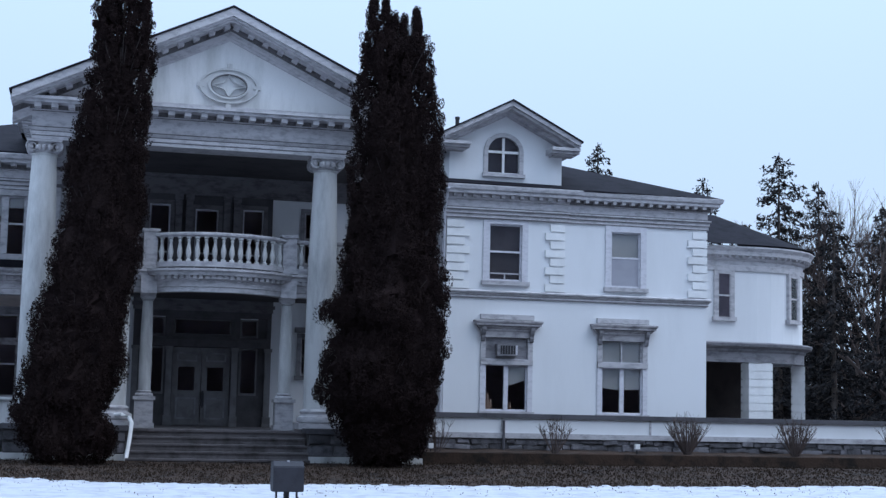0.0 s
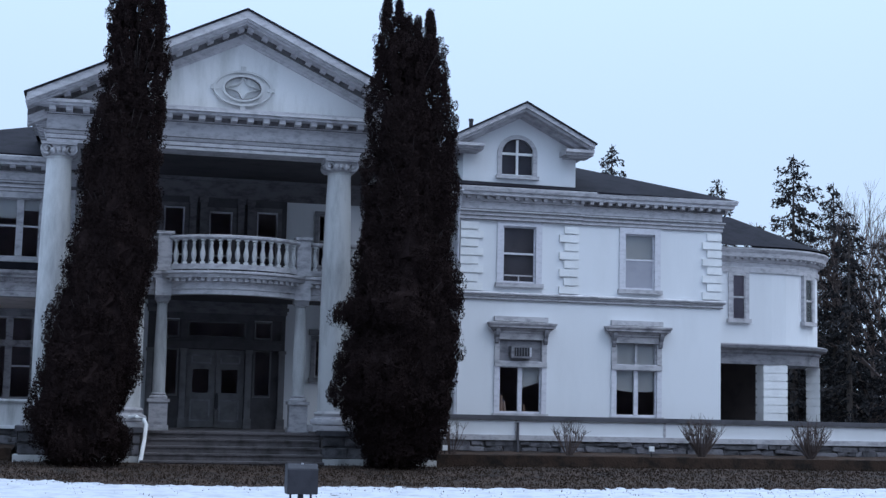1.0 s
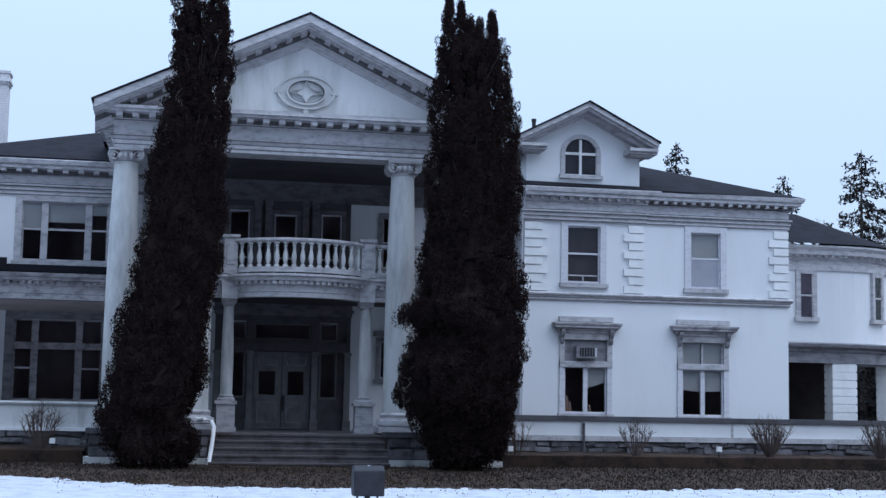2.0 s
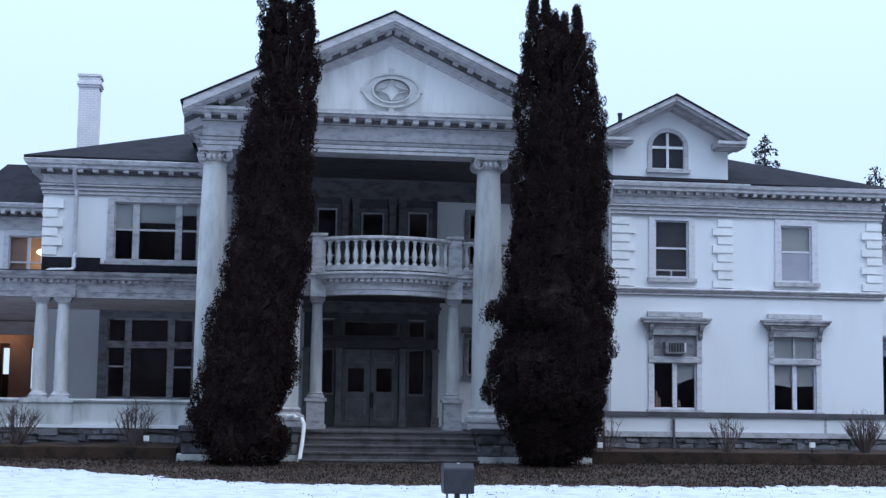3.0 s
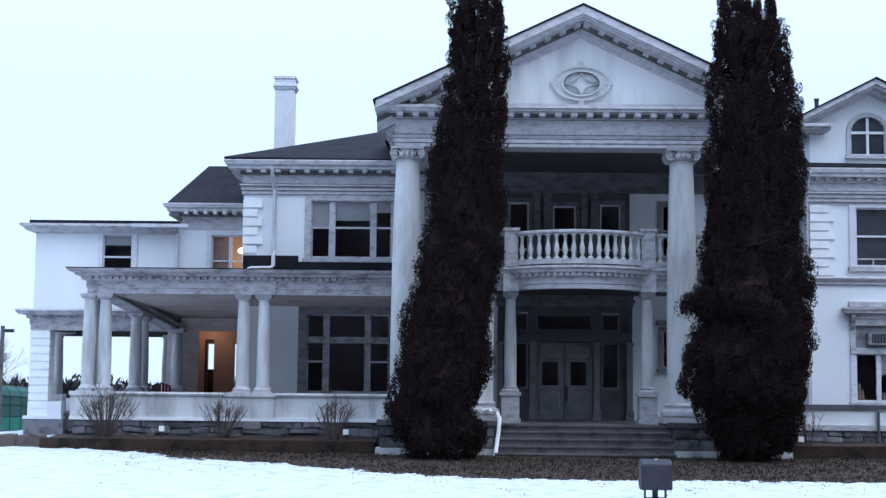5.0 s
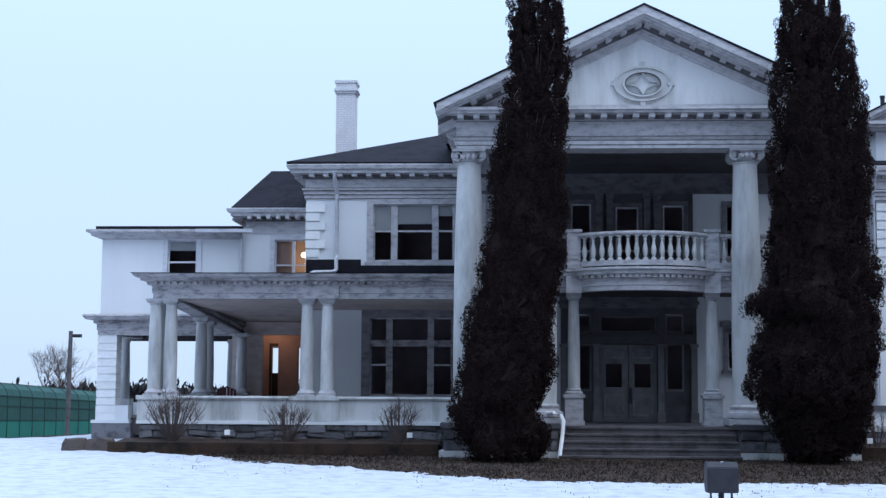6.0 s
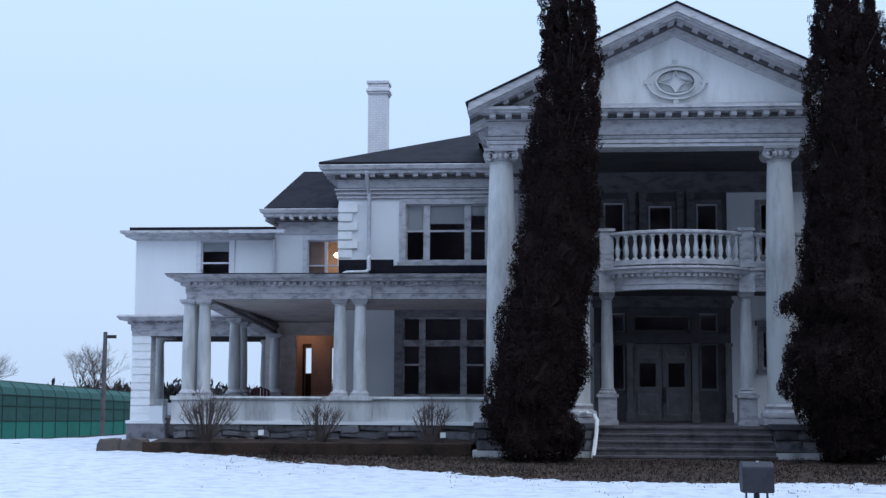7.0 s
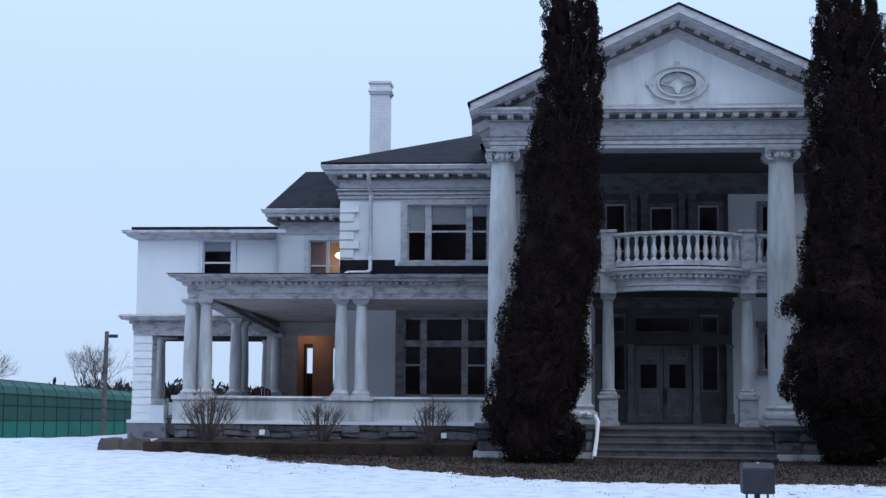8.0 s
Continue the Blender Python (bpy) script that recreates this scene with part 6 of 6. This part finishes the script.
# unseen woods behind the camera, hinted by reflections, raised to shade the portico
woods = np.stack([rr.uniform(-90, 95, 7500), rr.normal(-24, 2.5, 7500), rr.uniform(0, 1, 7500) ** 0.8 * 27], -1)
woods[:, 2] *= 0.84 + 0.16 * np.sin(woods[:, 0] * 0.75) * np.cos(woods[:, 0] * 0.27)
tagged(leaf_cloud("woods", woods, np.zeros((7500, 3)) + (0, 0, 1), 2.0, M_TWIG, 12, 0.8, 8, None), "unseen brown woods behind the camera that shade the portico", "woods", kind="stuff")

bw = np.random.RandomState(41)
bx = bw.uniform(38, 80, 2600)
bz = -3.2 + bw.uniform(0, 1, 2600) ** 0.8 * (9.6 + 1.6 * np.sin(bx * 0.9) + 1.2 * np.sin(bx * 2.3 + 1))
tagged(leaf_cloud("thicket", np.stack([bx, bw.normal(100, 2.0, 2600), bz], -1), np.zeros((2600, 3)) + (0, 0, 1), 0.55, M_SPRUCE, 12, 0.45, 42, None), "dense dark thicket behind the spruces", "woods", kind="stuff")

# ---- things on the lawn ----
M_CASTING = material("weathered_dark_casting", (0.030, 0.031, 0.038), 0.6, (0.016, 0.016, 0.02), 40, 5, 0.6, 0.15)
flood = thing("floodlight", (1.1, 23.0, 0), "dark metal floodlight box tilted on a short bracket in the snow", "floodlight")
bm = bmesh.new()
prof = [(-0.26, 0.20), (-0.24, 0.62), (-0.12, 0.71), (0.16, 0.70), (0.20, 0.30), (0.10, 0.19)]
a = [bm.verts.new((0.86, 23 + y, z)) for y, z in prof]
b = [bm.verts.new((1.38, 23 + y, z)) for y, z in prof]
bm.faces.new(a)
bm.faces.new(b[::-1])
for i in range(len(prof)):
    bm.faces.new((a[i], a[(i + 1) % len(prof)], b[(i + 1) % len(prof)], b[i]))
bmesh.ops.bevel(bm, geom=bm.edges[:], offset=0.012, segments=2, affect="EDGES")
part("housing", bm, M_CASTING, flood)
part("bracket", boxes((0.93, 0.96, 22.97, 23.03, 0.05, 0.24), (1.28, 1.31, 22.97, 23.03, 0.05, 0.24), (0.93, 1.31, 22.96, 23.04, 0.03, 0.06)), M_METAL, flood)
part("post", lathe(bmesh.new(), [(0.05, -0.1), (0.05, 0.2)], 1.12, 23.0, 10), M_METAL, flood)
part("screw", boxes((1.1, 1.14, 22.86, 22.9, 0.70, 0.72)), M_GUTTER, flood)
for x, z in ((-10.28, 0.66), (-5.29, 0.62), (6.98, 0.56), (13.06, 0.62)):
    sp = thing("spotlight", (x, 37.2, 0.4), "small white garden spotlight at the wall foot", "spotlight", group="garden spotlights")
    part("head", boxes((x - 0.07, x + 0.07, 37.12, 37.22, z - 0.06, z + 0.08)), M_QUOIN, sp)
    part("stake", boxes((x - 0.015, x + 0.015, 37.18, 37.21, 0.35, z - 0.06)), M_METAL, sp)
stump = thing("tree_stump", (-14.2, 37.4, 0), "low grey sawn stump with spreading roots", "stump")
bm = bmesh.new()
rnd = random.Random(4)
for sx, w in ((-14.55, 0.36), (-13.85, 0.42)):
    prof = []
    ring = []
    for rr_, z in ((1.25, 0.0), (1.05, 0.14), (1.0, 0.34), (0.8, 0.46)):
        ring.append([bm.verts.new((sx + w * rr_ * math.cos(6.283 * i / 12) * (1 + 0.12 * math.sin(i * 2.1)), 37.4 + w * 0.7 * rr_ * math.sin(6.283 * i / 12), z + rnd.uniform(-0.02, 0.03))) for i in range(12)])
    for p, q in zip(ring, ring[1:]):
        for i in range(12):
            bm.faces.new((p[i], p[(i + 1) % 12], q[(i + 1) % 12], q[i]))
    bm.faces.new(ring[-1])
part("wood", bm, M_BARK, stump, smooth=True)

# ---- security fence and street lamp ----
fence = thing("security_fence", (-48, 128, -3), "tall green mesh security fence with a curved top", "fence")
M_GREEN = material("green_mesh", (0.026, 0.085, 0.072), 0.8, (0.016, 0.055, 0.048), 3, 0.4, 0.6, 0)
M_GREEN2 = material("green_screen", (0.02, 0.16, 0.12), 0.8, (0.015, 0.10, 0.08), 2, 0.3, 0.6, 0)
M_POST = material("green_post", (0.02, 0.045, 0.04), 0.7, (0.012, 0.03, 0.026), 8, 1, 0.5, 0)
F0, F1 = Vector((-53.5, 102.0, -3.2)), Vector((-44.5, 150.0, -3.5))
n = 22
ht0, ht1 = 6.35, 4.45
prev = None
for i in range(n + 1):
    p = F0.lerp(F1, i / n)
    h = ht0 + (ht1 - ht0) * i / n
    bend = [p, p + Vector((0, 0, h * 0.78)), p + Vector((-0.25, 0.1, h * 0.9)), p + Vector((-0.9, 0.3, h))]
    part("post", tube(bmesh.new(), bend, 0.07, 5), M_POST, fence)
    if prev:
        bm = bmesh.new()
        va, vb = [bm.verts.new(v) for v in prev], [bm.verts.new(v) for v in bend]
        for k in range(1, 3):
            bm.faces.new((va[k], vb[k], vb[k + 1], va[k + 1]))
        hm = 0.48
        la, lb = bm.verts.new(prev[0].lerp(prev[1], hm)), bm.verts.new(bend[0].lerp(bend[1], hm))
        bm.faces.new((la, lb, vb[1], va[1]))
        for v in [v for v in bm.verts if not v.link_faces]:
            bm.verts.remove(v)
        part("mesh_panel", bm, M_GREEN, fence)
        bm = bmesh.new()
        bm.faces.new([bm.verts.new(v) for v in (prev[0], bend[0], bend[0].lerp(bend[1], hm), prev[0].lerp(prev[1], hm))])
        part("screen_panel", bm, M_GREEN2, fence, "brighter green screen cloth")
        for f in (0.48, 0.78, 1.0):
            part("rail", tube(bmesh.new(), [prev[0].lerp(prev[1], f), bend[0].lerp(bend[1], f)], 0.06, 4), M_POST, fence)
        part("rail", tube(bmesh.new(), [prev[3], bend[3]], 0.05, 4), M_POST, fence)
    prev = bend
lamp = thing("street_lamp", (-26.95, 75, -2), "plain grey lamp post with a flat sideways head", "street lamp")
part("post", tube(bmesh.new(), [(-26.95, 75, -2.2), (-26.9, 75, 4.85)], [0.14, 0.11], 10), M_CONC, lamp, smooth=True)
part("head", boxes((-26.75, -26.3, 74.9, 75.1, 4.5, 4.68), (-26.9, -26.75, 74.95, 75.05, 4.56, 4.62)), M_METAL, lamp)

# stones of the two bases, last
rubble(vbase, -12.95, -4.45, VY + 0.02, 0.3, 0.86, 5, 3)
rubble(tbase, 6.65, 24.0, VY + 0.04, 0.25, 0.78, 6, 3)
